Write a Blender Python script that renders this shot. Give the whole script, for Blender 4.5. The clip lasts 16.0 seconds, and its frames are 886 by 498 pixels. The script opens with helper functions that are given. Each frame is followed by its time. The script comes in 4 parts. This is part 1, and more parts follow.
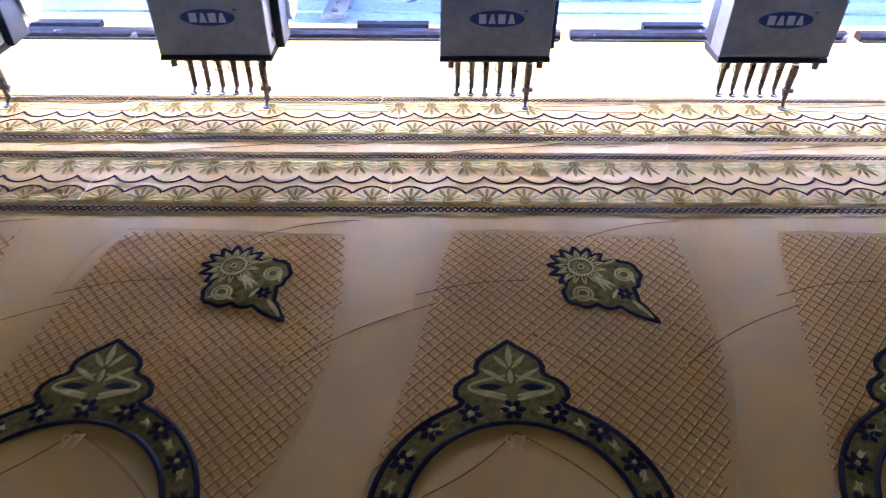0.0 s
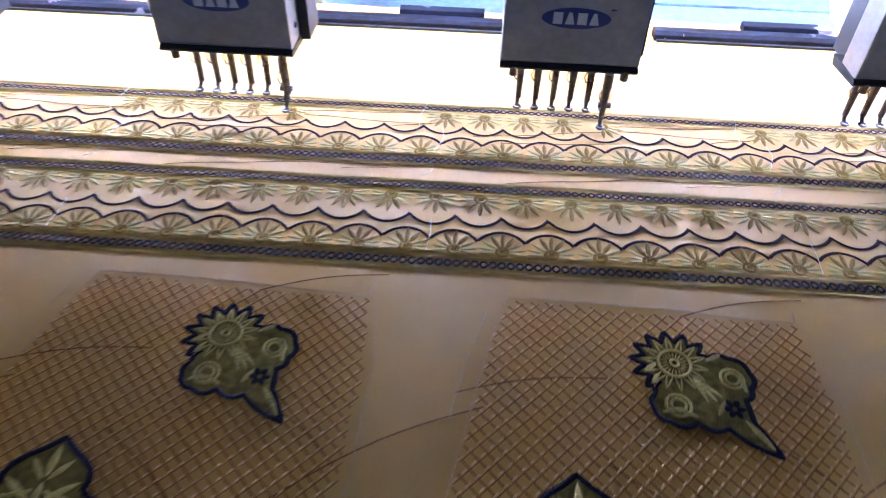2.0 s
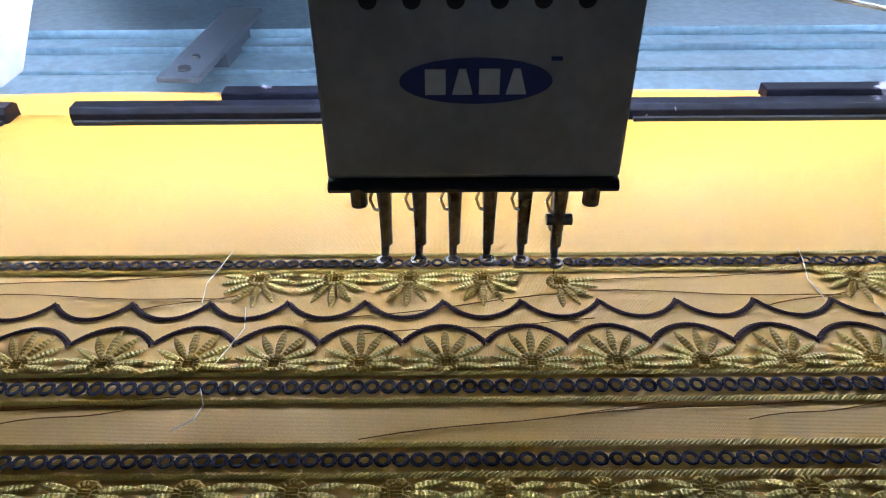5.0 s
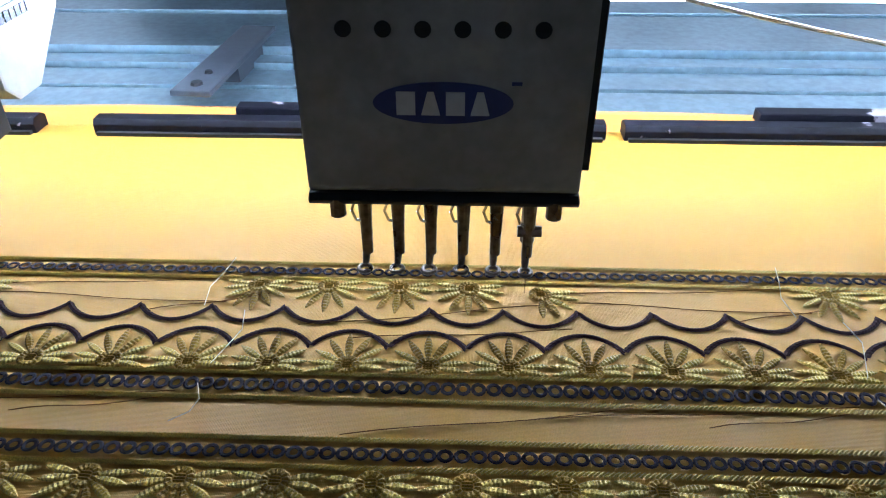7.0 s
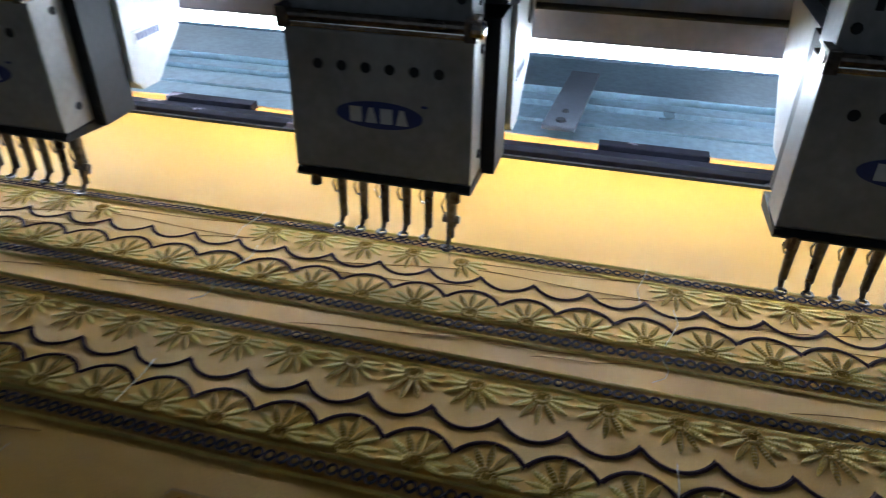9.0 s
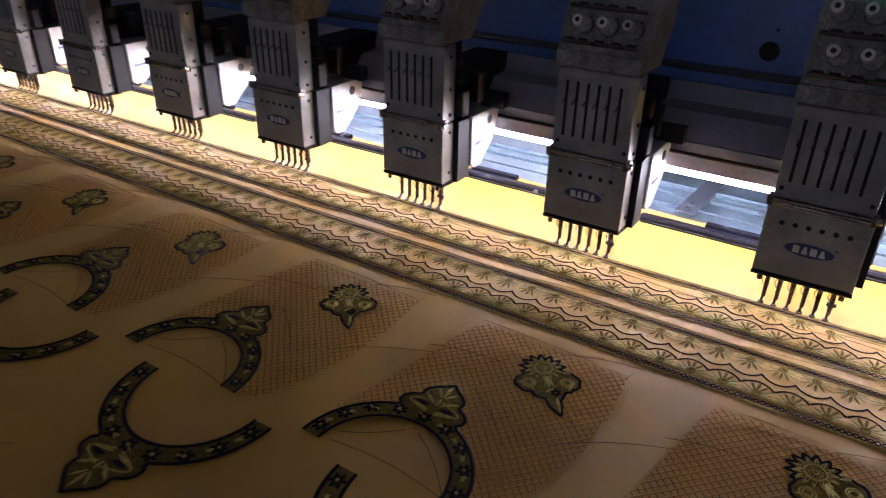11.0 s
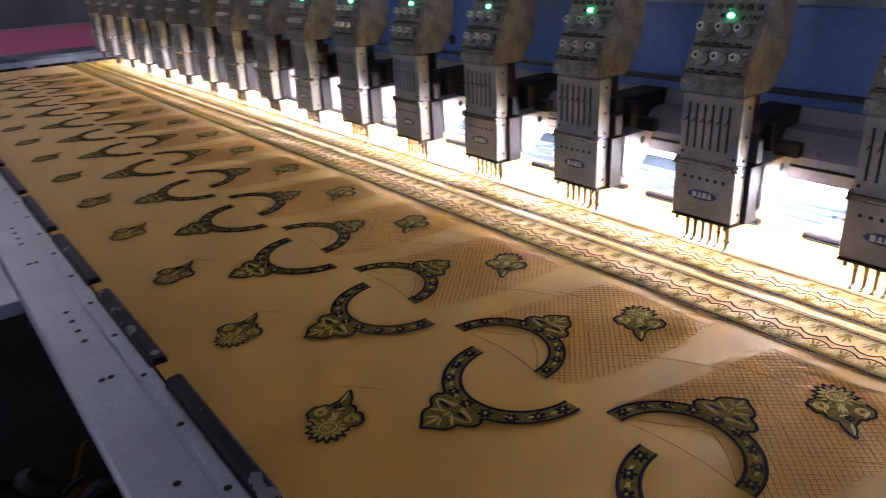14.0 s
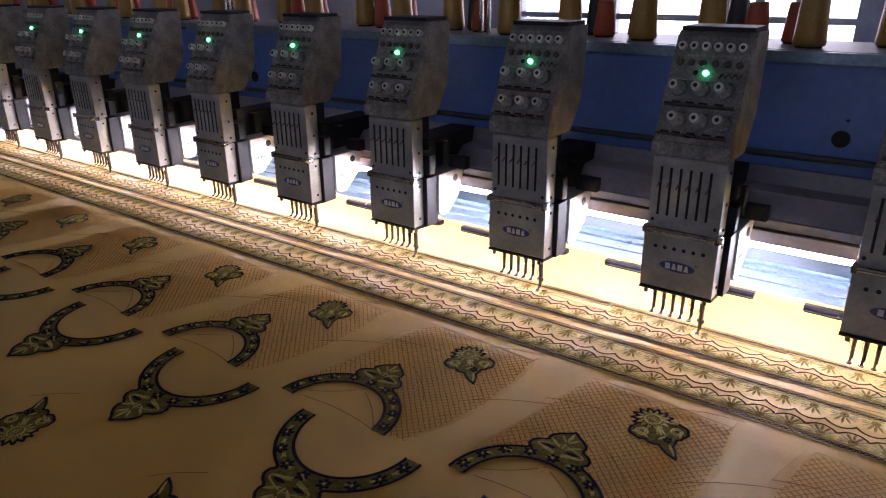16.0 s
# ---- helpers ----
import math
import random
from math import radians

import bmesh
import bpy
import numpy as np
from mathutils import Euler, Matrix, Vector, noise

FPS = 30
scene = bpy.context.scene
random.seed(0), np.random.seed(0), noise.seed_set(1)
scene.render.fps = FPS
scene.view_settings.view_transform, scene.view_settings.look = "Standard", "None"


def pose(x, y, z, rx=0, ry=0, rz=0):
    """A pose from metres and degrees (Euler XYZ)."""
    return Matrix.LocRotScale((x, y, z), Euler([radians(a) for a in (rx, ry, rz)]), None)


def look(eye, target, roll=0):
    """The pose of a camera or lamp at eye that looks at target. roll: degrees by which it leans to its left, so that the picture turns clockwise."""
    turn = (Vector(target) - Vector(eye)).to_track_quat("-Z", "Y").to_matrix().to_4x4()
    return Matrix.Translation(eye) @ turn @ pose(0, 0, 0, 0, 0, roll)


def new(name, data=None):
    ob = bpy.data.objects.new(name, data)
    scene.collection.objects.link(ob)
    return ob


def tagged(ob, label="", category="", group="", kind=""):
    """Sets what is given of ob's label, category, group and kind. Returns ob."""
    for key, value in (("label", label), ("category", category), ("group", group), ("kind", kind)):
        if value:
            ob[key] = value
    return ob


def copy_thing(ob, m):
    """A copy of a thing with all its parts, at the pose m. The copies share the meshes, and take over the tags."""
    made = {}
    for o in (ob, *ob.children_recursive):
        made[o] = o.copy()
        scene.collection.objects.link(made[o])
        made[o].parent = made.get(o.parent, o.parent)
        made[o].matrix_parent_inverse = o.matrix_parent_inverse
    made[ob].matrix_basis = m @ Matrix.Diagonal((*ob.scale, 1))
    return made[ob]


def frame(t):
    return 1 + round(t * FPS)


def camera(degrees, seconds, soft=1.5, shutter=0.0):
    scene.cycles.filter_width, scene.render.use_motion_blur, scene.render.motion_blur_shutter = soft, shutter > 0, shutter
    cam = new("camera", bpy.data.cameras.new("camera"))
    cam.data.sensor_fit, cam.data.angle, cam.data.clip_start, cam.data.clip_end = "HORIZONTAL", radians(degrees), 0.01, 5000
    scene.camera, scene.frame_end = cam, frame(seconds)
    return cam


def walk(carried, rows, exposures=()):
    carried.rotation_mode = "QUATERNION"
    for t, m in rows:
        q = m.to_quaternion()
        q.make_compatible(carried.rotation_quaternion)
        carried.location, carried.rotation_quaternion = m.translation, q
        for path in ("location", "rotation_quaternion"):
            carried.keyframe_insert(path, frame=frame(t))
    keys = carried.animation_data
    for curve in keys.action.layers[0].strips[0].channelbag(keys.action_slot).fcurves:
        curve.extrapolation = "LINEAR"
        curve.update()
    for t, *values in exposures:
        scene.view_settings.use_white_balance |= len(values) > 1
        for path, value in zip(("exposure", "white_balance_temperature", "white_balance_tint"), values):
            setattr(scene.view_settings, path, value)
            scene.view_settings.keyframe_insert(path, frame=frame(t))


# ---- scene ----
cam = camera(64.3, 16.0, soft=1.1, shutter=0.35)
PATH = [
    (0, (-0.0640, -0.4070, 1.249), (-0.0560, 1.1190, -0.044), 0.4),
    (0.5, (-0.0940, -0.4670, 1.254), (-0.1190, 1.0890, -0.001), 1.7),
    (1, (-0.1250, -0.4440, 1.251), (-0.1360, 1.1100, -0.008), 2.9),
    (1.5, (-0.1200, -0.3560, 1.233), (-0.1660, 1.1580, -0.073), 1.5),
    (2, (-0.0830, -0.2380, 1.208), (-0.1590, 1.2250, -0.154), 1.5),
    (2.5, (-0.0340, -0.0900, 1.147), (0.0010, 1.3260, -0.265), 1.8),
    (3, (-0.0270, -0.0130, 1.112), (-0.1010, 1.5200, -0.17), -2.2),
    (3.5, (-0.0165, 0.0720, 1.074), (-0.0665, 1.6750, -0.121), -1.8),
    (4, (-0.0150, 0.1140, 1.043), (-0.0310, 1.7120, -0.159), -2.0),
    (6.3, (-0.0018, 0.0830, 1.041), (-0.0058, 1.7510, -0.064), 1.4),
    (6.5, (0.0094, 0.0825, 1.049), (-0.0326, 1.7395, -0.07), 0.2),
    (7, (0.0110, 0.0820, 1.053), (-0.0520, 1.7310, -0.077), -0.2),
    (7.5, (-0.0150, 0.0720, 1.06), (-0.0860, 1.7270, -0.061), -0.1),
    (8, (-0.0515, 0.0535, 1.07), (-0.1745, 1.7095, -0.045), -0.6),
    (8.5, (-0.128, 0.006, 1.083), (-0.424, 1.652, -0.015), 0.0),
    (9, (-0.175, -0.053, 1.113), (-0.589, 1.58, 0.035), 0.8),
    (9.2, (-0.1920, -0.1000, 1.122), (-0.6060, 1.5490, 0.067), 2.4),
    (11.3, (0.0460, -0.6500, 1.39), (-0.9710, 0.8210, 0.494), 0.2),
    (11.5, (0.046, -0.664, 1.389), (-1.011, 0.808, 0.539), -0.2),
    (12, (0.02, -0.708, 1.391), (-1.168, 0.664, 0.548), -1.4),
    (12.5, (-0.045, -0.794, 1.389), (-1.41, 0.408, 0.554), -2.0),
    (13, (-0.207, -0.776, 1.381), (-1.72, 0.238, 0.554), -2.2),
    (13.5, (-0.395, -0.758, 1.383), (-2.025, 0.087, 0.585), -2.7),
    (14, (-0.589, -0.814, 1.393), (-2.063, 0.296, 0.615), -3.0),
    (14.5, (-0.665, -0.844, 1.424), (-1.911, 0.478, 0.582), -1.8),
    (15, (-0.652, -0.83, 1.418), (-1.863, 0.578, 0.669), -1.2),
    (15.5, (-0.642, -0.809, 1.417), (-1.766, 0.669, 0.669), -1.1),
    (16, (-0.6360, -0.7920, 1.417), (-1.7500, 0.7050, 0.691), -0.7),
]
EXPOSURES = [(0, 1.25, 4900, 28), (1.5, 1.05, 4800, 27), (2.6, 0.8, 4900, 27), (3.4, -0.35, 4700, 2), (4.0, -0.35, 5300, 7), (6.3, -0.27, 5500, 2), (8.0, -0.33, 5600, 2), (9.0, -0.6, 5800, 1), (11.4, 0.3, 6600, 28), (12.0, 0.4, 6100, 27), (12.5, 0.7, 5800, 24), (13.0, 1.2, 6100, 26), (13.5, 1.55, 6700, 26), (14.0, 1.6, 6800, 26), (14.6, 1.15, 6300, 24), (15.0, 0.9, 6400, 26), (16, 0.85, 6500, 28)]
walk(cam, [(t, look(eye, target, roll)) for t, eye, target, roll in PATH], EXPOSURES)

# ---- world ----
world = bpy.data.worlds.new("sky")
scene.world = world
world.use_nodes = True
wn = world.node_tree
sky = wn.nodes.new("ShaderNodeTexSky")
sky.sky_type, sky.sun_disc, sky.sun_elevation, sky.sun_rotation = "NISHITA", False, radians(40), radians(20)
wn.nodes["Background"].inputs["Strength"].default_value = 0.12
wn.links.new(sky.outputs[0], wn.nodes["Background"].inputs["Color"])


# ---- materials ----
def material(name, color, rough=0.5, metal=0.0, grain=60.0, vary=0.15, bump=0.1, stain=3.0, dirt=0.15, spec=0.5, coords="Object", per_object=0.0):
    """A surface with fine grain and broad stains over one base colour."""
    m = bpy.data.materials.new(name)
    m.use_nodes = True
    nt = m.node_tree
    b = nt.nodes["Principled BSDF"]
    b.inputs["Metallic"].default_value = metal
    b.inputs["Specular IOR Level"].default_value = spec
    tc = nt.nodes.new("ShaderNodeTexCoord")
    fine, broad = nt.nodes.new("ShaderNodeTexNoise"), nt.nodes.new("ShaderNodeTexNoise")
    for n, sc, det in ((fine, grain, 6), (broad, stain, 4)):
        n.inputs["Scale"].default_value, n.inputs["Detail"].default_value = sc, det
        nt.links.new(tc.outputs[coords], n.inputs["Vector"])
    mix1, mix2 = nt.nodes.new("ShaderNodeMix"), nt.nodes.new("ShaderNodeMix")
    for mx, amount in ((mix1, vary), (mix2, dirt)):
        mx.data_type = "RGBA"
        mx.blend_type = "MULTIPLY"
        mx.inputs["Factor"].default_value = amount
    ramp1, ramp2 = nt.nodes.new("ShaderNodeValToRGB"), nt.nodes.new("ShaderNodeValToRGB")
    for r, n in ((ramp1, fine), (ramp2, broad)):
        r.color_ramp.elements[0].position, r.color_ramp.elements[1].position = 0.35, 0.65
        nt.links.new(n.outputs["Fac"], r.inputs["Fac"])
    mix1.inputs[6].default_value = (*color, 1)
    nt.links.new(ramp1.outputs[0], mix1.inputs[7])
    nt.links.new(mix1.outputs[2], mix2.inputs[6])
    nt.links.new(ramp2.outputs[0], mix2.inputs[7])
    last = mix2.outputs[2]
    if per_object:
        info, hsv, rng = nt.nodes.new("ShaderNodeObjectInfo"), nt.nodes.new("ShaderNodeHueSaturation"), nt.nodes.new("ShaderNodeMapRange")
        rng.inputs["To Min"].default_value, rng.inputs["To Max"].default_value = 1 - per_object, 1 + per_object
        nt.links.new(info.outputs["Random"], rng.inputs["Value"])
        nt.links.new(rng.outputs[0], hsv.inputs["Value"])
        nt.links.new(last, hsv.inputs["Color"])
        last = hsv.outputs[0]
    nt.links.new(last, b.inputs["Base Color"])
    rr = nt.nodes.new("ShaderNodeMapRange")
    rr.inputs["To Min"].default_value, rr.inputs["To Max"].default_value = max(0.02, rough - 0.12), min(1, rough + 0.12)
    nt.links.new(broad.outputs["Fac"], rr.inputs["Value"])
    nt.links.new(rr.outputs[0], b.inputs["Roughness"])
    bp = nt.nodes.new("ShaderNodeBump")
    bp.inputs["Strength"].default_value, bp.inputs["Distance"].default_value = bump, 0.002
    nt.links.new(fine.outputs["Fac"], bp.inputs["Height"])
    nt.links.new(bp.outputs[0], b.inputs["Normal"])
    return m


def glow(name, color, strength):
    m = bpy.data.materials.new(name)
    m.use_nodes = True
    b = m.node_tree.nodes["Principled BSDF"]
    b.inputs["Base Color"].default_value = (*color, 1)
    b.inputs["Emission Color"].default_value = (*color, 1)
    b.inputs["Emission Strength"].default_value = strength
    return m


def weave(name, color):
    """Silk-like cloth: crossed threads, soft sheen, faint creases."""
    m = material(name, color, 0.52, 0, 900, 0.16, 0.06, 5, 0.18, 0.38)
    nt = m.node_tree
    b = nt.nodes["Principled BSDF"]
    b.inputs["Sheen Weight"].default_value, b.inputs["Sheen Roughness"].default_value = 0.25, 0.35
    b.inputs["Sheen Tint"].default_value = (1.0, 0.80, 0.46, 1)
    tc = nt.nodes.new("ShaderNodeTexCoord")
    add = None
    for ax in ("X", "Y"):
        w = nt.nodes.new("ShaderNodeTexWave")
        w.bands_direction = ax
        w.inputs["Scale"].default_value, w.inputs["Distortion"].default_value = 420, 1.5
        nt.links.new(tc.outputs["Object"], w.inputs["Vector"])
        if add is None:
            add = w
        else:
            s = nt.nodes.new("ShaderNodeMath")
            nt.links.new(add.outputs["Fac"], s.inputs[0])
            nt.links.new(w.outputs["Fac"], s.inputs[1])
            crease = nt.nodes.new("ShaderNodeTexNoise")
            crease.inputs["Scale"].default_value, crease.inputs["Detail"].default_value = 14, 3
            nt.links.new(tc.outputs["Object"], crease.inputs["Vector"])
            c2 = nt.nodes.new("ShaderNodeMath")
            c2.operation = "MULTIPLY_ADD"
            c2.inputs[1].default_value = 9
            nt.links.new(crease.outputs["Fac"], c2.inputs[0])
            nt.links.new(s.outputs[0], c2.inputs[2])
            bump = nt.nodes.new("ShaderNodeBump")
            bump.inputs["Strength"].default_value, bump.inputs["Distance"].default_value = 0.25, 0.0006
            nt.links.new(c2.outputs[0], bump.inputs["Height"])
            nt.links.new(bump.outputs[0], b.inputs["Normal"])
    return m


CLOTH = weave("golden_silk", (0.63, 0.328, 0.043))
PINK = weave("pink_silk", (0.75, 0.05, 0.35))
ORANGE = weave("orange_lining", (0.62, 0.24, 0.04))
GOLD = material("gold_thread", (0.60, 0.42, 0.080), 0.36, 0.45, 1500, 0.5, 0.35, 60, 0.3, per_object=0.15)
# browner copy of the gold, for satin that catches less light
SATIN_SHADE = material("brown_gold_satin_shade", (0.40, 0.24, 0.032), 0.5, 0.1, 1500, 0.5, 0.35, 60, 0.35, 0.15, per_object=0.15)
OLIVE = material("olive_gold_thread", (0.20, 0.145, 0.034), 0.85, 0, 1200, 0.5, 0.5, 160, 0.5, 0.02, per_object=0.12)
ANTIQUE = material("antique_gold_thread", (0.54, 0.40, 0.095), 0.42, 0.4, 1300, 0.45, 0.4, 120, 0.35, 0.15, per_object=0.12)
NAVY = material("navy_thread", (0.015, 0.010, 0.019), 0.75, 0, 1200, 0.4, 0.3, 60, 0.3, 0.06)
PURPLE = material("dark_purple_thread", (0.036, 0.015, 0.016), 0.75, 0, 1200, 0.4, 0.3, 60, 0.3, 0.05)
LATTICE = material("tan_thread", (0.88, 0.52, 0.17), 0.55, 0, 900, 0.3, 0.2, 40, 0.2, 0.05)
FAINT = material("brown_thread", (0.21, 0.09, 0.022), 0.7, 0, 900, 0.3, 0.2, 40, 0.2, 0.05)
TAN = material("pale_tan_thread", (0.60, 0.40, 0.17), 0.6, 0, 900, 0.3, 0.2, 40, 0.2)
# reddish dark tone that carries the shade of the lattice threads
SHADED_RUST = material("shaded_rust_thread", (0.42, 0.170, 0.036), 0.8, 0, 900, 0.3, 0.2, 30, 0.4, 0.0)
CREAM = material("cream_thread", (0.8, 0.72, 0.5), 0.5, 0, 900, 0.2, 0.2, 40, 0.1)
ENAMEL = material("cream_grey_enamel", (0.30, 0.295, 0.29), 0.42, 0, 140, 0.15, 0.05, 14, 0.4, per_object=0.06)
DUSTY = material("dusty_grey_casting", (0.27, 0.26, 0.24), 0.7, 0, 220, 0.45, 0.35, 30, 0.5, per_object=0.08)
WHITE = material("white_painted_plate", (0.52, 0.53, 0.55), 0.45, 0, 120, 0.1, 0.04, 12, 0.22)
BLACK = material("black_painted_steel", (0.010, 0.011, 0.015), 0.6, 0.0, 160, 0.3, 0.1, 12, 0.25, 0.25)
WORN = material("worn_black_bar", (0.008, 0.008, 0.015), 0.5, 0.0, 90, 0.6, 0.1, 18, 0.4, 0.14)
nt = WORN.node_tree
chip, chip_ramp, chip_mix, chip_tc = nt.nodes.new("ShaderNodeTexNoise"), nt.nodes.new("ShaderNodeValToRGB"), nt.nodes.new("ShaderNodeMix"), nt.nodes.new("ShaderNodeTexCoord")
chip.inputs["Scale"].default_value, chip.inputs["Detail"].default_value = 26, 7
chip_ramp.color_ramp.elements[0].position, chip_ramp.color_ramp.elements[1].position = 0.615, 0.63
chip_mix.data_type = "RGBA"
nt.links.new(chip_tc.outputs["Object"], chip.inputs["Vector"])
nt.links.new(chip.outputs["Fac"], chip_ramp.inputs["Fac"])
nt.links.new(chip_ramp.outputs[0], chip_mix.inputs["Factor"])
nt.links.new(nt.nodes["Principled BSDF"].inputs["Base Color"].links[0].from_socket, chip_mix.inputs[6])
chip_mix.inputs[7].default_value = (0.15, 0.135, 0.16, 1)
nt.links.new(chip_mix.outputs[2], nt.nodes["Principled BSDF"].inputs["Base Color"])
CHROME = material("worn_chrome", (0.55, 0.53, 0.5), 0.22, 1.0, 200, 0.3, 0.05, 40, 0.35)
STEEL = material("oily_dark_steel", (0.16, 0.13, 0.11), 0.3, 0.9, 260, 0.4, 0.1, 50, 0.4)
ALU = material("brushed_aluminium", (0.21, 0.295, 0.37), 0.32, 0.65, 120, 0.25, 0.05, 6, 0.3)
PLATE = material("grey_blue_aluminium", (0.40, 0.45, 0.55), 0.42, 0.3, 160, 0.15, 0.04, 5, 0.2)
BLUE = material("blue_enamel", (0.070, 0.16, 0.46), 0.4, 0, 60, 0.15, 0.04, 5, 0.3)
LILAC = material("grey_lilac_paint", (0.26, 0.25, 0.30), 0.45, 0, 90, 0.15, 0.05, 7, 0.35)
STRAP = material("grey_steel_strap", (0.055, 0.065, 0.085), 0.45, 0.3, 140, 0.2, 0.05, 20, 0.3)
LOGO = material("navy_print", (0.016, 0.028, 0.14), 0.4, 0, 200, 0.1, 0.02, 30, 0.1)
PRINT = material("grey_print", (0.5, 0.5, 0.52), 0.5, 0, 200, 0.1, 0.02, 30, 0.1)
RIM = material("pale_ceramic", (0.72, 0.69, 0.62), 0.3, 0, 200, 0.2, 0.03, 40, 0.3)
WALL = material("pale_wall_paint", (0.32, 0.34, 0.42), 0.8, 0, 40, 0.1, 0.1, 2, 0.25)
CEIL = material("ceiling_paint", (0.55, 0.55, 0.57), 0.85, 0, 40, 0.1, 0.1, 2, 0.2)
FLOOR = material("dark_concrete", (0.024, 0.023, 0.025), 0.85, 0, 30, 0.4, 0.2, 1.5, 0.5, 0.1)
FRAMEM = material("window_frame_paint", (0.35, 0.38, 0.45), 0.5, 0, 60, 0.15, 0.05, 6, 0.2)
CONE_GOLD = material("gold_cone_thread", (0.36, 0.20, 0.03), 0.4, 0.2, 400, 0.3, 0.3, 20, 0.2, per_object=0.12)
CONE_ORANGE = material("orange_cone_thread", (0.45, 0.07, 0.02), 0.5, 0, 400, 0.3, 0.3, 20, 0.2, per_object=0.12)
CONE_BLACK = material("black_cone_thread", (0.015, 0.015, 0.025), 0.5, 0, 400, 0.3, 0.3, 20, 0.2)
LIME = material("lime_plastic", (0.35, 0.55, 0.06), 0.4, 0, 60, 0.1, 0.05, 6, 0.2)
TUBE = glow("led_tube", (0.84, 0.89, 1.0), 122.0)
LED = glow("green_led", (0.03, 1.0, 0.35), 6.0)
DAY = glow("daylight", (0.92, 0.94, 1.0), 2.5)
SHADE_DAY = glow("blue_daylight", (0.80, 0.90, 1.0), 0.70)
LAMP = glow("ceiling_tube_light", (0.95, 0.95, 1.0), 4.0)


# ---- mesh helpers ----
def part(name, bm, mat, parent=None, label=""):
    me = bpy.data.meshes.new(name)
    bmesh.ops.recalc_face_normals(bm, faces=bm.faces[:])
    bm.to_mesh(me)
    bm.free()
    me.materials.append(mat)
    ob = new(name, me)
    ob.parent = parent
    if label:
        ob["label"] = label
    return ob


def share(name, me, parent, m=None):
    ob = new(name, me)
    ob.parent = parent
    if m is not None:
        ob.matrix_basis = m
    return ob


def smooth(ob):
    for p in ob.data.polygons:
        p.use_smooth = True
    return ob


def box(bm, x0, x1, y0, y1, z0, z1, bevel=0.0):
    vs = [bm.verts.new((x, y, z)) for x in (x0, x1) for y in (y0, y1) for z in (z0, z1)]
    fs = [bm.faces.new([vs[i] for i in f]) for f in ((0, 1, 3, 2), (4, 6, 7, 5), (0, 4, 5, 1), (2, 3, 7, 6), (0, 2, 6, 4), (1, 5, 7, 3))]
    if bevel:
        es = {e for f in fs for e in f.edges}
        bmesh.ops.bevel(bm, geom=list(es), offset=bevel, segments=2, affect="EDGES", profile=0.7)
    return bm


def boxed(*a, **k):
    return box(bmesh.new(), *a, **k)


def prism(bm, profile, x0, x1, bevel=0.0):
    """A body of constant section (y, z) from x0 to x1."""
    a = [bm.verts.new((x0, y, z)) for y, z in profile]
    b = [bm.verts.new((x1, y, z)) for y, z in profile]
    n = len(profile)
    fs = [bm.faces.new(a), bm.faces.new(b[::-1])] + [bm.faces.new((a[i], b[i], b[(i + 1) % n], a[(i + 1) % n])) for i in range(n)]
    if bevel:
        bmesh.ops.bevel(bm, geom=list({e for f in fs for e in f.edges}), offset=bevel, segments=2, affect="EDGES", profile=0.7)
    return bm


def rod(bm, p0, p1, r0, r1=None, n=12, caps=True):
    p0, p1 = Vector(p0), Vector(p1)
    r1 = r0 if r1 is None else r1
    q = (p1 - p0).to_track_quat("Z", "Y")
    rings = [[bm.verts.new(p + q @ Vector((r * math.cos(2 * math.pi * i / n), r * math.sin(2 * math.pi * i / n), 0))) for i in range(n)] for p, r in ((p0, r0), (p1, r1))]
    for i in range(n):
        bm.faces.new((rings[0][i], rings[0][(i + 1) % n], rings[1][(i + 1) % n], rings[1][i]))
    if caps:
        bm.faces.new(rings[0][::-1]), bm.faces.new(rings[1])
    return bm


def lathe(bm, profile, at=(0, 0, 0), n=20, q=None):
    """A turned body from (radius, height) pairs."""
    at, rings = Vector(at), []
    for r, h in profile:
        ring = []
        for i in range(n):
            v = Vector((r * math.cos(2 * math.pi * i / n), r * math.sin(2 * math.pi * i / n), h))
            ring.append(bm.verts.new(at + (q @ v if q else v)))
        rings.append(ring)
    for a, b in zip(rings, rings[1:]):
        for i in range(n):
            bm.faces.new((a[i], a[(i + 1) % n], b[(i + 1) % n], b[i]))
    bm.faces.new(rings[0][::-1]), bm.faces.new(rings[-1])
    return bm


def torus(bm, c, r, t, n=14, k=6, squash=1.0):
    rings = []
    for i in range(n):
        a = 2 * math.pi * i / n
        rings.append([bm.verts.new((c[0] + (r + t * math.cos(b)) * math.cos(a), c[1] + (r + t * math.cos(b)) * math.sin(a), c[2] + squash * t * math.sin(b)))
                      for b in [2 * math.pi * j / k for j in range(k)]])
    for i in range(n):
        for j in range(k):
            bm.faces.new((rings[i][j], rings[(i + 1) % n][j], rings[(i + 1) % n][(j + 1) % k], rings[i][(j + 1) % k]))
    return bm


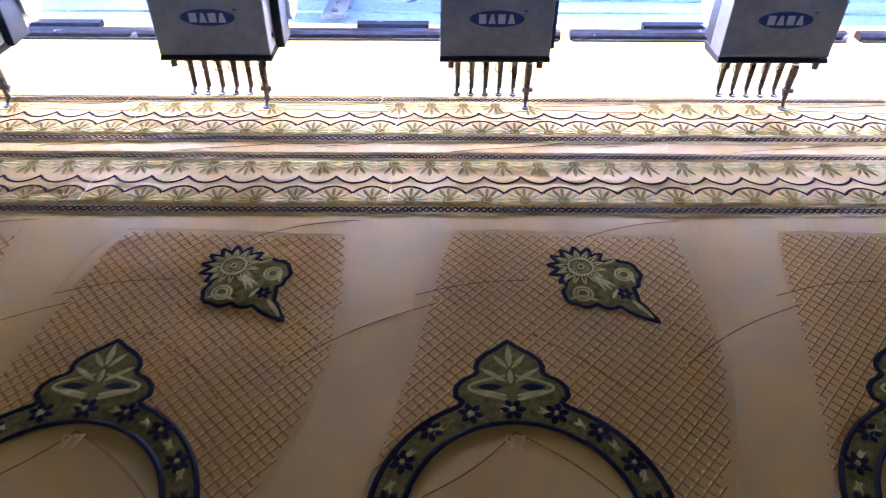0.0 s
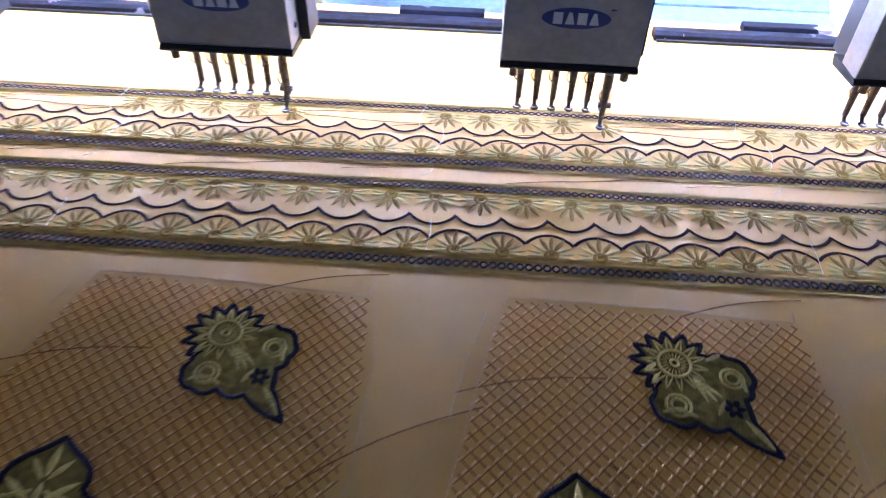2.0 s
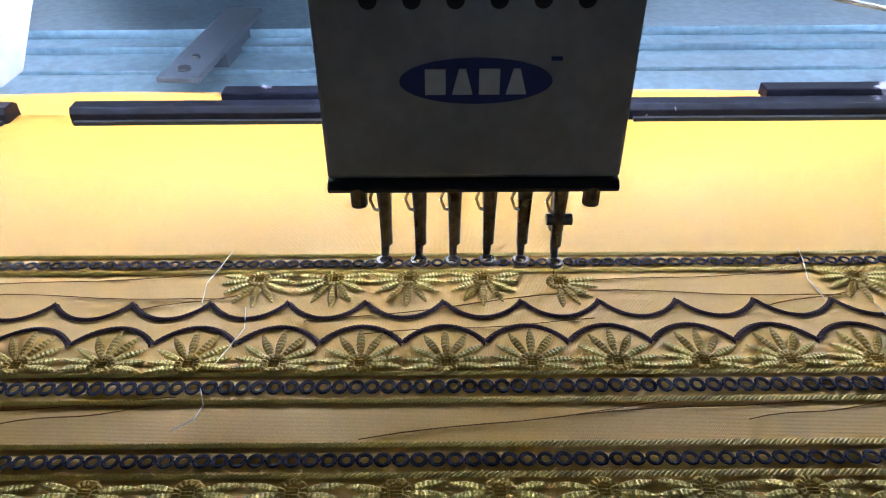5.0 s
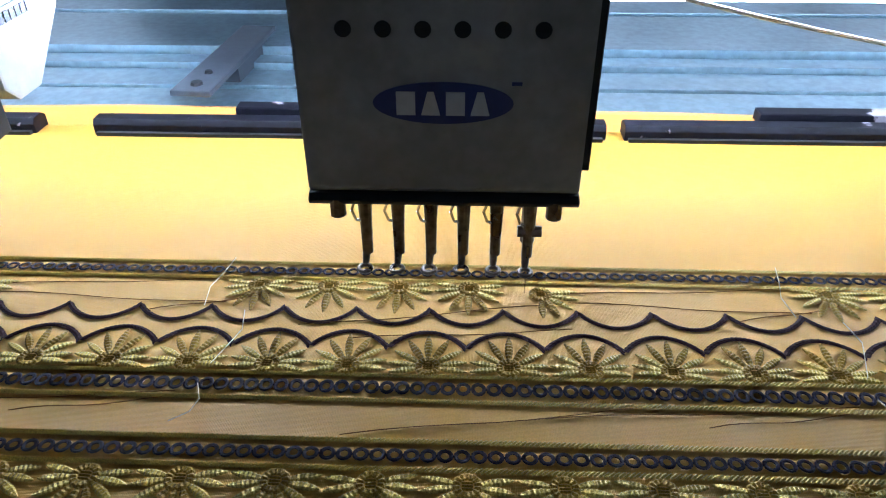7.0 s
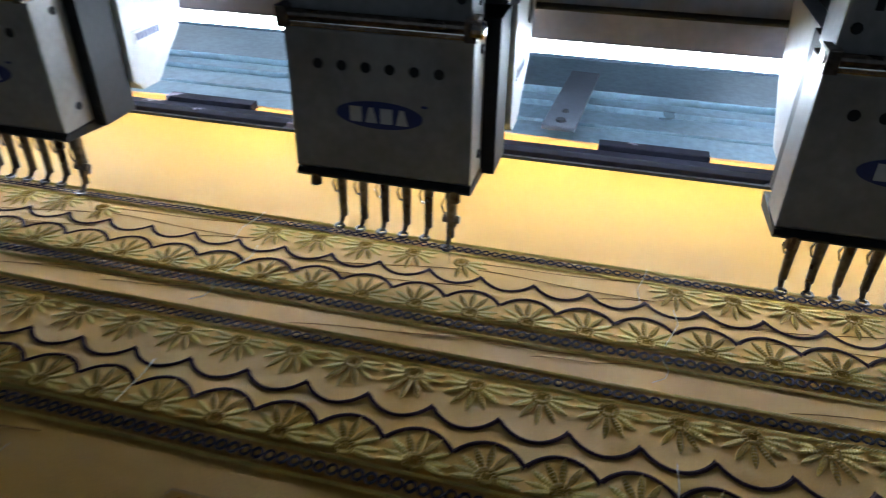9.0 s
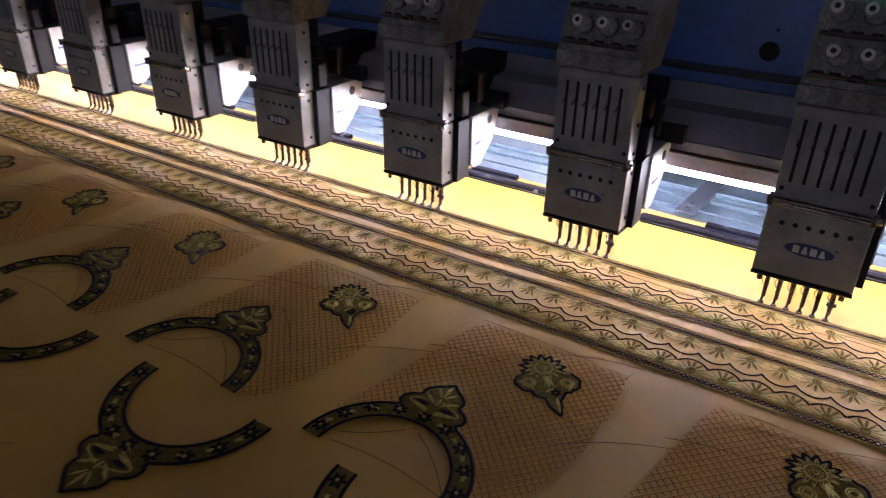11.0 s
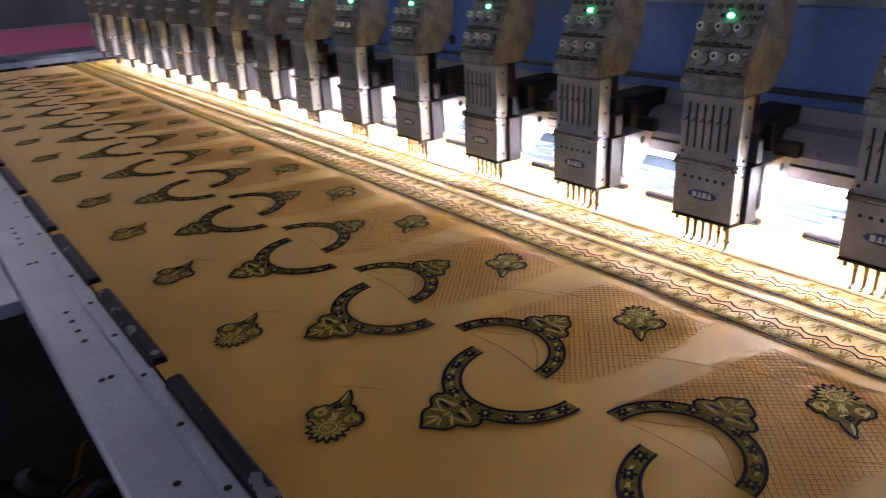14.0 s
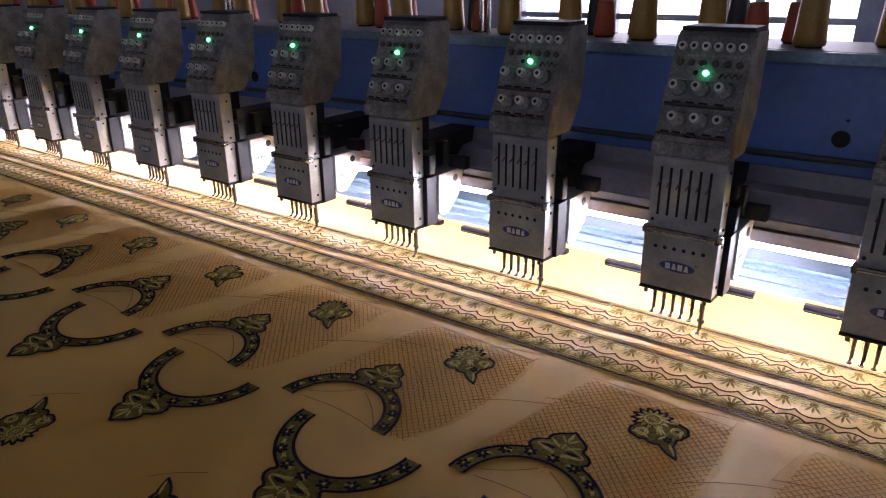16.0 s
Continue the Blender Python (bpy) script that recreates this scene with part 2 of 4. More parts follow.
def stitch(bm, pts, width, high=0.0012, z=0.0, slant=0.0, closed=False, step=0.0):
    """A raised line of satin stitches along pts (x, y): ridges cross it, slanted, with a ragged edge."""
    p = [Vector((*q, 0)) for q in pts]
    if step:
        out = []
        segs = list(zip(p, p[1:] + ([p[0]] if closed else [])))[: len(p) if closed else len(p) - 1]
        for a, b in segs:
            n = max(1, round((b - a).length / step))
            out += [a + (b - a) * (i / n) for i in range(n)]
        if not closed:
            out.append(p[-1])
        p = out
    n, rows = len(p), []
    for i, c in enumerate(p):
        d = (p[(i + 1) % n] - p[i - 1]) if closed else (p[min(i + 1, n - 1)] - p[max(i - 1, 0)])
        d = d.normalized() if d.length > 0 else Vector((1, 0, 0))
        side = Vector((-d.y, d.x, 0))
        w = width * (0.5 if i % 2 else 0.42)
        h = high * (1.0 if i % 2 else 0.72)
        rows.append([bm.verts.new(c + side * w + d * slant + Vector((0, 0, z))), bm.verts.new(c + Vector((0, 0, z + h))), bm.verts.new(c - side * w - d * slant + Vector((0, 0, z)))])
    for i in range(n if closed else n - 1):
        a, b = rows[i], rows[(i + 1) % n]
        bm.faces.new((a[0], a[1], b[1], b[0])), bm.faces.new((a[1], a[2], b[2], b[1]))
    return bm


def petal(bm, base, ang, length, width, high=0.0022, n=9, z=0.0):
    """A leaf-shaped pad of cross stitches from base towards ang (degrees)."""
    d = Vector((math.cos(radians(ang)), math.sin(radians(ang)), 0))
    s = Vector((-d.y, d.x, 0))
    b0, rows = Vector((*base, z)), []
    for i in range(2 * n + 1):
        t = i / (2 * n)
        w = width * 0.5 * (math.sin(math.pi * min(1, t * 0.92 + 0.06)) ** 0.75) * (1.0 if i % 2 else 0.86)
        h = high * (0.35 + 0.65 * math.sin(math.pi * t)) * (1.0 if i % 2 else 0.6)
        c = b0 + d * (length * t)
        rows.append([bm.verts.new(c + s * w), bm.verts.new(c + s * w * 0.5 + Vector((0, 0, h * 0.85))), bm.verts.new(c - s * w * 0.5 + Vector((0, 0, h * 0.85))), bm.verts.new(c - s * w)])
    for a, b in zip(rows, rows[1:]):
        for j in range(3):
            bm.faces.new((a[j], a[j + 1], b[j + 1], b[j]))
    return bm


def arc(c, r, a0, a1, n):
    return [(c[0] + r * math.cos(radians(a0 + (a1 - a0) * i / n)), c[1] + r * math.sin(radians(a0 + (a1 - a0) * i / n))) for i in range(n + 1)]


def lobes(pts, bulge, n=6, flat=()):
    """Joins points by arcs that bulge to the left of the way."""
    out = []
    for i, a in enumerate(pts):
        a, b = Vector(a), Vector(pts[(i + 1) % len(pts)])
        s = Vector(((b - a).y, -(b - a).x)) * (0.1 if i in flat else 1)
        for j in range(n):
            t = j / n
            q = a + (b - a) * t + s * (bulge * 4 * t * (1 - t))
            out.append((q.x, q.y))
    return out


def fill(bm, pts, z, high=0.0008):
    """A slightly domed pad inside an outline."""
    c = Vector((sum(p[0] for p in pts) / len(pts), sum(p[1] for p in pts) / len(pts)))
    outer = [bm.verts.new((*p, z)) for p in pts]
    inner = [bm.verts.new((*(c + (Vector(p) - c) * 0.85), z + high)) for p in pts]
    n = len(pts)
    for i in range(n):
        bm.faces.new((outer[i], outer[(i + 1) % n], inner[(i + 1) % n], inner[i]))
    f = bm.faces.new(inner)
    bmesh.ops.triangulate(bm, faces=[f])
    return bm


# ---- sizes ----
P = 0.33            # spacing of the heads and of the pattern
Q = P / 8           # spacing of the border flowers
Z = 0.80            # top of the cloth
HEADS = range(-18, 4)
X0, X1 = -6.12, 1.30
YN, YF = -0.601, 0.629
E0 = 0.0006         # lift of the stitches over the cloth

# ---- room ----
def slab(name, a, mat, label=""):
    return tagged(part(name, boxed(*a), mat), label, kind="structure")


slab("floor", (-13, 5, -5, 4.2, -0.1, 0), FLOOR, "dark worn concrete workshop floor")
slab("ceiling", (-13, 5, -5, 4.2, 3.3, 3.4), CEIL)
bm = bmesh.new()
edge = -13
for a, b in ((-6.4, -3.8), (-2.6, 0.0), (1.2, 3.8)):
    box(bm, edge, a, -5.2, -5, 0, 3.3)
    box(bm, a, b, -5.2, -5, 0, 1.2)
    box(bm, a, b, -5.2, -5, 2.6, 3.3)
    edge = b
box(bm, edge, 5, -5.2, -5, 0, 3.3)
tagged(part("wall_south", bm, WALL), kind="structure")
tagged(part("backdrop", boxed(-13, 5, -5.8, -5.78, 0.4, 3.25), SHADE_DAY), "soft blue daylight", kind="structure")
bm = bmesh.new()
box(bm, -13.2, -13, -5.2, -3.2, 0, 3.3), box(bm, -13.2, -13, -1.0, 4.4, 0, 3.3)
box(bm, -13.2, -13, -3.2, -1.0, 0, 1.2), box(bm, -13.2, -13, -3.2, -1.0, 2.6, 3.3)
tagged(part("wall_west", bm, WALL), kind="structure")
tagged(part("backdrop", boxed(-13.82, -13.8, -4.9, 0.1, 0.5, 3.25), SHADE_DAY), "soft blue daylight", kind="structure")
slab("wall_east", (5, 5.2, -5.2, 4.4, 0, 3.3), WALL)
WY = 2.2
wins = [(-2.45, -0.98), (0.1, 1.5), (2.3, 3.6)]
wins.sort()
bm = bmesh.new()
edge = -13
for a, b in wins:
    box(bm, edge, a, WY, WY + 0.15, 0, 3.3)
    box(bm, a, b, WY, WY + 0.15, 0, 1.14)
    box(bm, a, b, WY, WY + 0.15, 2.2, 3.3)
    edge = b
box(bm, edge, 5, WY, WY + 0.15, 0, 3.3)
tagged(part("wall_north", bm, WALL), "pale blue-grey painted wall behind the machine", kind="structure")
for i, (a, b) in enumerate(wins):
    w = tagged(new("window_%d" % (i + 1)), "barred steel window with bright daylight behind", "window", kind="structure")
    for x in (a + 0.02, (2 * a + b) / 3, (a + 2 * b) / 3, b - 0.02):
        part("window_frame", boxed(x - 0.02, x + 0.02, WY + 0.03, WY + 0.08, 1.14, 2.2, bevel=0.003), FRAMEM, w)
    for z in (1.16, 1.24, 1.33, 1.5, 1.8, 2.18):
        part("window_bar", boxed(a, b, WY + 0.04, WY + 0.07, z - 0.012, z + 0.012), FRAMEM, w)
    part("window_sill", boxed(a - 0.03, b + 0.03, WY - 0.04, WY, 1.10, 1.138, bevel=0.004), WALL, w)
tagged(part("backdrop", boxed(-13, 5, WY + 0.6, WY + 0.62, 0.2, 3.2), DAY), "bright overcast daylight", kind="structure")

# ---- cloth with its embroidery ----
cloth = tagged(new("embroidered_cloth"), "golden silk cloth embroidered in gold and navy, stretched taut", "cloth")
cloth.location = (0, 0, Z)
bm = bmesh.new()
nx, ny = 280, 46
g = [[bm.verts.new((X0 + (X1 - X0) * i / nx, YN + (YF - YN) * j / ny, 0.0003 * noise.noise((i * 0.31, j * 0.27, 0)))) for j in range(ny + 1)] for i in range(nx + 1)]
for i in range(nx):
    for j in range(ny):
        bm.faces.new((g[i][j], g[i + 1][j], g[i + 1][j + 1], g[i][j + 1]))
bmesh.ops.solidify(bm, geom=bm.faces[:], thickness=0.0008)
smooth(part("silk", bm, CLOTH, cloth))


def flower_mesh(name, angles, lengths):
    bm = bmesh.new()
    dark = 0
    for a, l in sorted(zip(angles, lengths), key=lambda q: abs(q[0] - 90)):
        if abs(a - 90) > 40 and not dark:
            bm.faces.ensure_lookup_table()
            dark = len(bm.faces)
        petal(bm, (0.0050 * math.cos(radians(a)), 0.0050 * math.sin(radians(a))), a, l, 0.0046, 0.0017, n=8)
    bright = len(bm.faces)
    # radial satin ring round a low hub
    n = 28
    rings = []
    for r, h in ((0.0068, 0.0002), (0.0056, 0.0015), (0.0036, 0.0013), (0.0030, 0.0004)):
        rings.append([bm.verts.new((r * math.cos(2 * math.pi * i / n), r * math.sin(2 * math.pi * i / n), h * (1.0 if i % 2 else 0.55))) for i in range(n)])
    for p, q in zip(rings, rings[1:]):
        for i in range(n):
            bm.faces.new((p[i], p[(i + 1) % n], q[(i + 1) % n], q[i]))
    for j in (-1, 0, 1):
        stitch(bm, [(-0.0024, 0.0016 * j), (0.0024, 0.0016 * j)], 0.0015, 0.0008, z=0.0003, step=0.0008)
    # upright petals and hub: weaker satin sheen put into the colour
    for i, f in enumerate(bm.faces):
        f.material_index = 1 if i < dark or i >= bright else 0
    me = bpy.data.meshes.new(name)
    bm.to_mesh(me)
    bm.free()
    me.materials.append(GOLD), me.materials.append(SATIN_SHADE)
    return me


ANG = [-11, 9, 34, 62, 90, 118, 146, 171, 191]
LEN = [0.0153, 0.0153, 0.0160, 0.0178, 0.0192, 0.0178, 0.0160, 0.0153, 0.0153]
FLOWER = flower_mesh("flower", ANG, LEN)
HALF = flower_mesh("half_flower", [188 - 176, 38, 64, 90, -8], [0.0165, 0.0165, 0.0165, 0.0165, 0.0165])
# bands: outer eyelets, flowers facing in, two scallops, flowers facing in, inner eyelets
BANDS = [dict(top=0.4238, f1=0.4095, s1=0.39, s2=0.3572, f2=0.3439, low=0.3286, partial=True),
         dict(top=0.2876, f1=0.2722, s1=0.2476, s2=0.2148, f2=0.2035, low=0.1862, partial=False)]


far_spots = []
for band in BANDS:
    for k in HEADS:
        for i in range(8):
            x1, x2 = k * P - 0.110 + i * Q, k * P - 0.0895 + i * Q
            spots = []
            if not band["partial"] or i < 4:
                spots.append((FLOWER, pose(x1, band["f1"], E0, 0, 0, 180 + random.uniform(-4, 4))))
            elif i == 4:
                spots.append((HALF, pose(x1, band["f1"] - 0.004, E0, 0, 0, 0) @ Matrix.Diagonal((1, -1, 1, 1))))
            spots.append((FLOWER, pose(x2, band["f2"], E0, 0, 0, random.uniform(-4, 4))))
            for me, m in spots:
                if not X0 + 0.03 < m.translation.x < X1 - 0.03:
                    continue
                if -2.0 < m.translation.x < 0.55:
                    share("flower", me, cloth, m)
                else:
                    far_spots.append((me, m))
verts, faces, tones = [], [], []
data = {}
for me in (FLOWER, HALF):
    data[me.name] = (np.array([v.co[:] for v in me.vertices]), [tuple(p.vertices) for p in me.polygons], [p.material_index for p in me.polygons])
for me, m in far_spots:
    co, fs, ts = data[me.name]
    tones += ts
    n0 = len(verts)
    verts += [tuple(m @ Vector(c)) for c in co]
    faces += [tuple(n0 + i for i in f) for f in fs]
me = bpy.data.meshes.new("embroidered_flower_row")
me.from_pydata(verts, [], faces)
me.materials.append(GOLD), me.materials.append(SATIN_SHADE)
me.polygons.foreach_set("material_index", tones)
tagged(share("embroidered_flower_row", me, cloth), kind="stuff")


def shared(name, bm, mat):
    me = bpy.data.meshes.new(name)
    bm.to_mesh(me)
    bm.free()
    me.materials.append(mat)
    return me


# one repeat of each running line, shared along the cloth
bm = bmesh.new()
for i in range(8):
    c = -0.008 + (i - 4) * Q
    pts = []
    for j in range(41):
        t = j / 40
        pts.append((c + Q * t, -0.013 * (4 * t * (1 - t)) ** 0.85))
    stitch(bm, pts, 0.0036, 0.0009, slant=0.0014)
SCALLOP = shared("scallop_stitching", bm, PURPLE)
n_eye = 44
bm = bmesh.new()
for i in range(n_eye):
    torus(bm, (-P / 2 + (i + 0.5) * P / n_eye, 0, 0.0003), 0.0028, 0.00105, 12, 5, 0.45)
    stitch(bm, [(-P / 2 + (i + 0.9) * P / n_eye, 0), (-P / 2 + (i + 1.1) * P / n_eye, 0)], 0.0012, 0.0008)
EYELETS = shared("eyelet_chain", bm, NAVY)
bm = bmesh.new()
for j in range(150):
    x = -P / 2 + P * (j + 0.5) / 150
    stitch(bm, [(x - 0.0016, -0.0013), (x, 0), (x + 0.0016, 0.0013)], 0.0017, 0.0010)
ROPE = shared("rope_stitching", bm, GOLD)
for band in BANDS:
    for k in HEADS:
        if not X0 + 0.15 < k * P < X1 - 0.15:
            continue
        share("scallop_stitching", SCALLOP, cloth, pose(k * P, band["s1"], E0))
        share("scallop_stitching", SCALLOP, cloth, pose(k * P + 0.0205, band["s2"], E0) @ Matrix.Diagonal((1, -1, 1, 1)))
        share("eyelet_chain", EYELETS, cloth, pose(k * P, band["top"], E0))
        share("eyelet_chain", EYELETS, cloth, pose(k * P, band["low"], E0) @ Matrix.Diagonal((1, 1.2, 1, 1)))
        for y in (band["top"] + 0.008, band["top"] - 0.0075, band["low"] + 0.0085, band["low"] - 0.0085):
            share("rope_stitching", ROPE, cloth, pose(k * P, y, E0))

# arch: band between two arcs with a three-lobed crown
C, RI, RO = (0, -0.1665), 0.0835, 0.107
crown = [(-0.0385, -0.064), (-0.0445, -0.058), (-0.044, -0.049), (-0.038, -0.042), (-0.030, -0.038), (-0.0265, -0.034), (-0.0275, -0.028), (-0.025, -0.021), (-0.018, -0.014), (-0.009, -0.008)]
top = crown + [(0, 0)] + [(-x, y) for x, y in crown[::-1]]
a_in = math.degrees(math.acos(0.0385 / RO))
left_arc = arc(C, RO, 180, 180 - a_in, 26)[:-1]
outer_line = left_arc + top + [(-x, y) for x, y in left_arc[::-1]]
inner_line = arc(C, RI, 180, 0, 60)
bm = bmesh.new()
stitch(bm, outer_line, 0.0050, 0.0016, z=0.0009, step=0.0016, slant=0.0005)
stitch(bm, inner_line, 0.0050, 0.0016, z=0.0009, step=0.0016, slant=0.0005)
for s in (-1, 1):
    eye = [(s * (0.006 + 0.022 * i / 8), -0.050 + 0.0035 * math.sin(math.pi * i / 8)) for i in range(9)] + [(s * (0.028 - 0.022 * i / 8), -0.050 - 0.0035 * math.sin(math.pi * i / 8)) for i in range(1, 8)]
    fill(bm, eye, 0.0022, 0.0004)
ARCH_LINE = shared("arch_outline", bm, NAVY)
bm = bmesh.new()
n = 72
a_pts, b_pts = [], []
for i in range(n + 1):
    a = 180 - 180 * i / n
    a_pts.append(arc(C, RI, a, a, 1)[0])
    b_pts.append(arc(C, RO, a, a, 1)[0])
va = [bm.verts.new((*p, 0.0003)) for p in a_pts]
vm = [bm.verts.new(((p[0] + q[0]) / 2, (p[1] + q[1]) / 2, 0.0012 + 0.0005 * (i % 2))) for i, (p, q) in enumerate(zip(a_pts, b_pts))]
vb = [bm.verts.new((*p, 0.0003)) for p in b_pts]
for i in range(n):
    bm.faces.new((va[i], vm[i], vm[i + 1], va[i + 1])), bm.faces.new((vm[i], vb[i], vb[i + 1], vm[i + 1]))
fill(bm, top + [(0.03, -0.068), (-0.03, -0.068)], 0.0004, 0.0011)
ARCH_FILL = shared("arch_motif", bm, OLIVE)
bm = bmesh.new()
for s in (-1, 1):
    stitch(bm, [(s * (0.004 + 0.030 * math.sin(math.pi * t / 12)), -0.062 + 0.024 * t / 12) for t in range(13)], 0.003, 0.0014, z=0.0014, step=0.0015)
    petal(bm, (s * 0.004, -0.044), 90 - s * 55, 0.024, 0.006, 0.0016, z=0.0012)
    petal(bm, (s * 0.004, -0.058), 90 - s * 80, 0.028, 0.006, 0.0016, z=0.0012)
    petal(bm, (s * 0.002, -0.030), 90 - s * 38, 0.018, 0.0055, 0.0016, z=0.0012)
petal(bm, (0, -0.028), 90, 0.022, 0.007, 0.0018, z=0.0012)
petal(bm, (0, -0.046), 90, 0.014, 0.006, 0.0018, z=0.0012)
for i in range(9):
    a = 180 - (12 + 156 * (i + 0.5) / 9)
    for o in (-34, 20):
        c = arc(C, 0.0955 + (0.002 if o > 0 else -0.002), a, a, 1)[0]
        petal(bm, c, a + 90 + o, 0.011, 0.004, 0.0014, n=5, z=0.0011)
ARCH_LEAF = shared("gold_leaves", bm, ANTIQUE)
bm = bmesh.new()
for i in range(6):
    petal(bm, (0.002 * math.cos(radians(60 * i)), 0.002 * math.sin(radians(60 * i))), 60 * i, 0.0084, 0.0060, 0.0014, n=4)
BLOSSOM = shared("navy_blossom", bm, NAVY)
blossoms = [(0, -0.071), (0.033, -0.075), (0.064, -0.091), (0.084, -0.118), (0.094, -0.150), (-0.033, -0.075), (-0.064, -0.091), (-0.084, -0.118), (-0.094, -0.150)]
bm = bmesh.new()
for x, y in blossoms:
    torus(bm, (x, y, 0.0030), 0.0012, 0.0006, 8, 4)
EYES = shared("blossom_eyes", bm, GOLD)

# slanted flower spray with a navy outline
flower = []
for i in range(17):
    a, r = radians(238 - 13 * i), 0.0315 if i % 2 else 0.0212
    flower.append((0.077 + r * math.cos(a), 0.091 + 0.92 * r * math.sin(a)))
spray_pts = flower + [(0.104, 0.099), (0.117, 0.099), (0.130, 0.088), (0.128, 0.074), (0.122, 0.064), (0.123, 0.047), (0.1355, 0.022), (0.116, 0.031), (0.105, 0.041), (0.085, 0.044), (0.067, 0.043), (0.057, 0.054), (0.060, 0.064)]
line = lobes(spray_pts, -0.22, 6, tuple(range(17)) + (21, 22, 23, 24))
bm = bmesh.new()
stitch(bm, line, 0.0046, 0.0014, z=0.0009, step=0.0016, closed=True, slant=0.0005)
for i in range(6):
    petal(bm, (0.112 + 0.0015 * math.cos(radians(60 * i)), 0.056 + 0.0015 * math.sin(radians(60 * i))), 60 * i, 0.0065, 0.0048, 0.0013, n=4, z=0.0016)
SPRAY_LINE = shared("spray_outline", bm, NAVY)
bm = bmesh.new()
fill(bm, line, 0.0004, 0.0012)
SPRAY_FILL = shared("flower_spray", bm, OLIVE)
bm = bmesh.new()
for i in range(14):
    a = 238 - 13 - 26 * i
    c, d = radians(a), radians(a + 90)
    base = (0.077 + 0.0125 * math.cos(c), 0.091 + 0.0120 * math.sin(c))
    for e in (-1, 1):
        petal(bm, (base[0] + e * 0.0022 * math.cos(d), base[1] + e * 0.0022 * math.sin(d)), a - e * 9, 0.0120, 0.0020, 0.0012, n=5, z=0.0013)
for i in range(20):
    petal(bm, (0.077 + 0.0045 * math.cos(radians(18 * i)), 0.091 + 0.0045 * math.sin(radians(18 * i))), 18 * i, 0.0055, 0.0011, 0.0012, n=3, z=0.0013)
torus(bm, (0.077, 0.091, 0.0020), 0.0116, 0.0012, 24, 5)
torus(bm, (0.077, 0.091, 0.0024), 0.0030, 0.0010, 12, 5)
for c, r in (((0.116, 0.081), 0.008), ((0.074, 0.056), 0.0085)):
    for q in (1.0, 0.6):
        stitch(bm, arc(c, r * q, 0, 360, 26)[:-1], 0.0030, 0.0014, z=0.0014, closed=True)
for c, a, l in (((0.060, 0.070), 75, 0.012), ((0.062, 0.050), 15, 0.016), ((0.100, 0.095), 30, 0.016), ((0.124, 0.070), 100, 0.016), ((0.086, 0.048), 160, 0.014), ((0.100, 0.050), 60, 0.014), ((0.055, 0.083), 40, 0.012)):
    petal(bm, c, a, l, 0.0048, 0.0014, n=6, z=0.0013)
for a, l in ((-55, 0.024), (-40, 0.024), (-70, 0.022)):
    petal(bm, (0.088, 0.080), a, l, 0.0045, 0.0014, n=7, z=0.0012)
petal(bm, (0.117, 0.048), -55, 0.026, 0.006, 0.0014, n=8, z=0.0012)
SPRAY_LEAF = shared("gold_petals", bm, ANTIQUE)

# diamond lattice of running stitches round arch and spray
region = [(-0.044, 0.144), (0.178, 0.136), (0.184, 0.067), (0.181, -0.015), (0.165, -0.080), (0.140, -0.150), (0.112, -0.158), (-0.112, -0.150), (-0.083, -0.029), (-0.058, 0.096)]


def inside(poly, x, y):
    hit = False
    for (xa, ya), (xb, yb) in zip(poly, poly[1:] + poly[:1]):
        if (ya > y) != (yb > y) and x < (xb - xa) * (y - ya) / (yb - ya) + xa:
            hit = not hit
    return hit


hole = outer_line
bm = bmesh.new()
shaded = bmesh.new()
D = 0.0116
for s in (1, -1):
    for i in range(-40, 60):
        run, t = [], -0.4
        while t < 0.4:
            x, y = t, i * D + s * t * 1.02
            ok = inside(region, x, y) and not inside(line, x, y) and not inside(hole, x, y) and (x * x + (y + 0.164) ** 2 > 0.1085 ** 2)
            if ok:
                run.append((x, y + 0.0003 * math.sin(90 * x + i)))
            if (not ok or t + 0.004 >= 0.4) and run:
                if len(run) > 1:
                    if s == 1:
                        for a in range(0, len(run) - 1, 2):
                            stitch(bm, run[a:a + 2], 0.0017, 0.0006)
                        # offset dark copy draws the shadow beside the tan line
                        stitch(shaded, [(px + 0.0010, py - 0.0012) for px, py in run], 0.0011, 0.0003)
                    else:
                        # this diagonal gets its shaded look from the dark colour
                        stitch(shaded, [(px, py + 0.0005 * math.sin(140 * px + 2 * i)) for px, py in run], 0.0016, 0.0004)
                run = []
            t += 0.0029
LATTICE_ME = shared("lattice_stitching", bm, LATTICE)
SHADED_RUST_ME = shared("rust_stitching", shaded, SHADED_RUST)
bm = bmesh.new()
for dx, seg in ((0, [(-0.044, 0.146), (-0.058, 0.096), (-0.083, -0.029), (-0.110, -0.140)]), (0.006, [(0.178, 0.137), (0.184, 0.067), (0.181, -0.015), (0.165, -0.08), (0.142, -0.148)]), (-0.012, [(-0.048, 0.130), (-0.060, 0.090), (-0.072, 0.03)])):
    for a, b in zip(seg, seg[1:]):
        a, b = Vector(a), Vector(b)
        for i in range(int((b - a).length / 0.006)):
            q0, q1 = a + (b - a).normalized() * 0.006 * i, a + (b - a).normalized() * (0.006 * i + 0.0035)
            stitch(bm, [(q0.x + dx, q0.y), (q1.x + dx, q1.y)], 0.0009, 0.0005)
stitch(bm, [(-0.044, 0.1465), (0.02, 0.146), (0.08, 0.144), (0.130, 0.140), (0.178, 0.138)], 0.0009, 0.0006)
stitch(bm, [(0.178, 0.138), (0.1795, 0.150)], 0.0012, 0.0008)
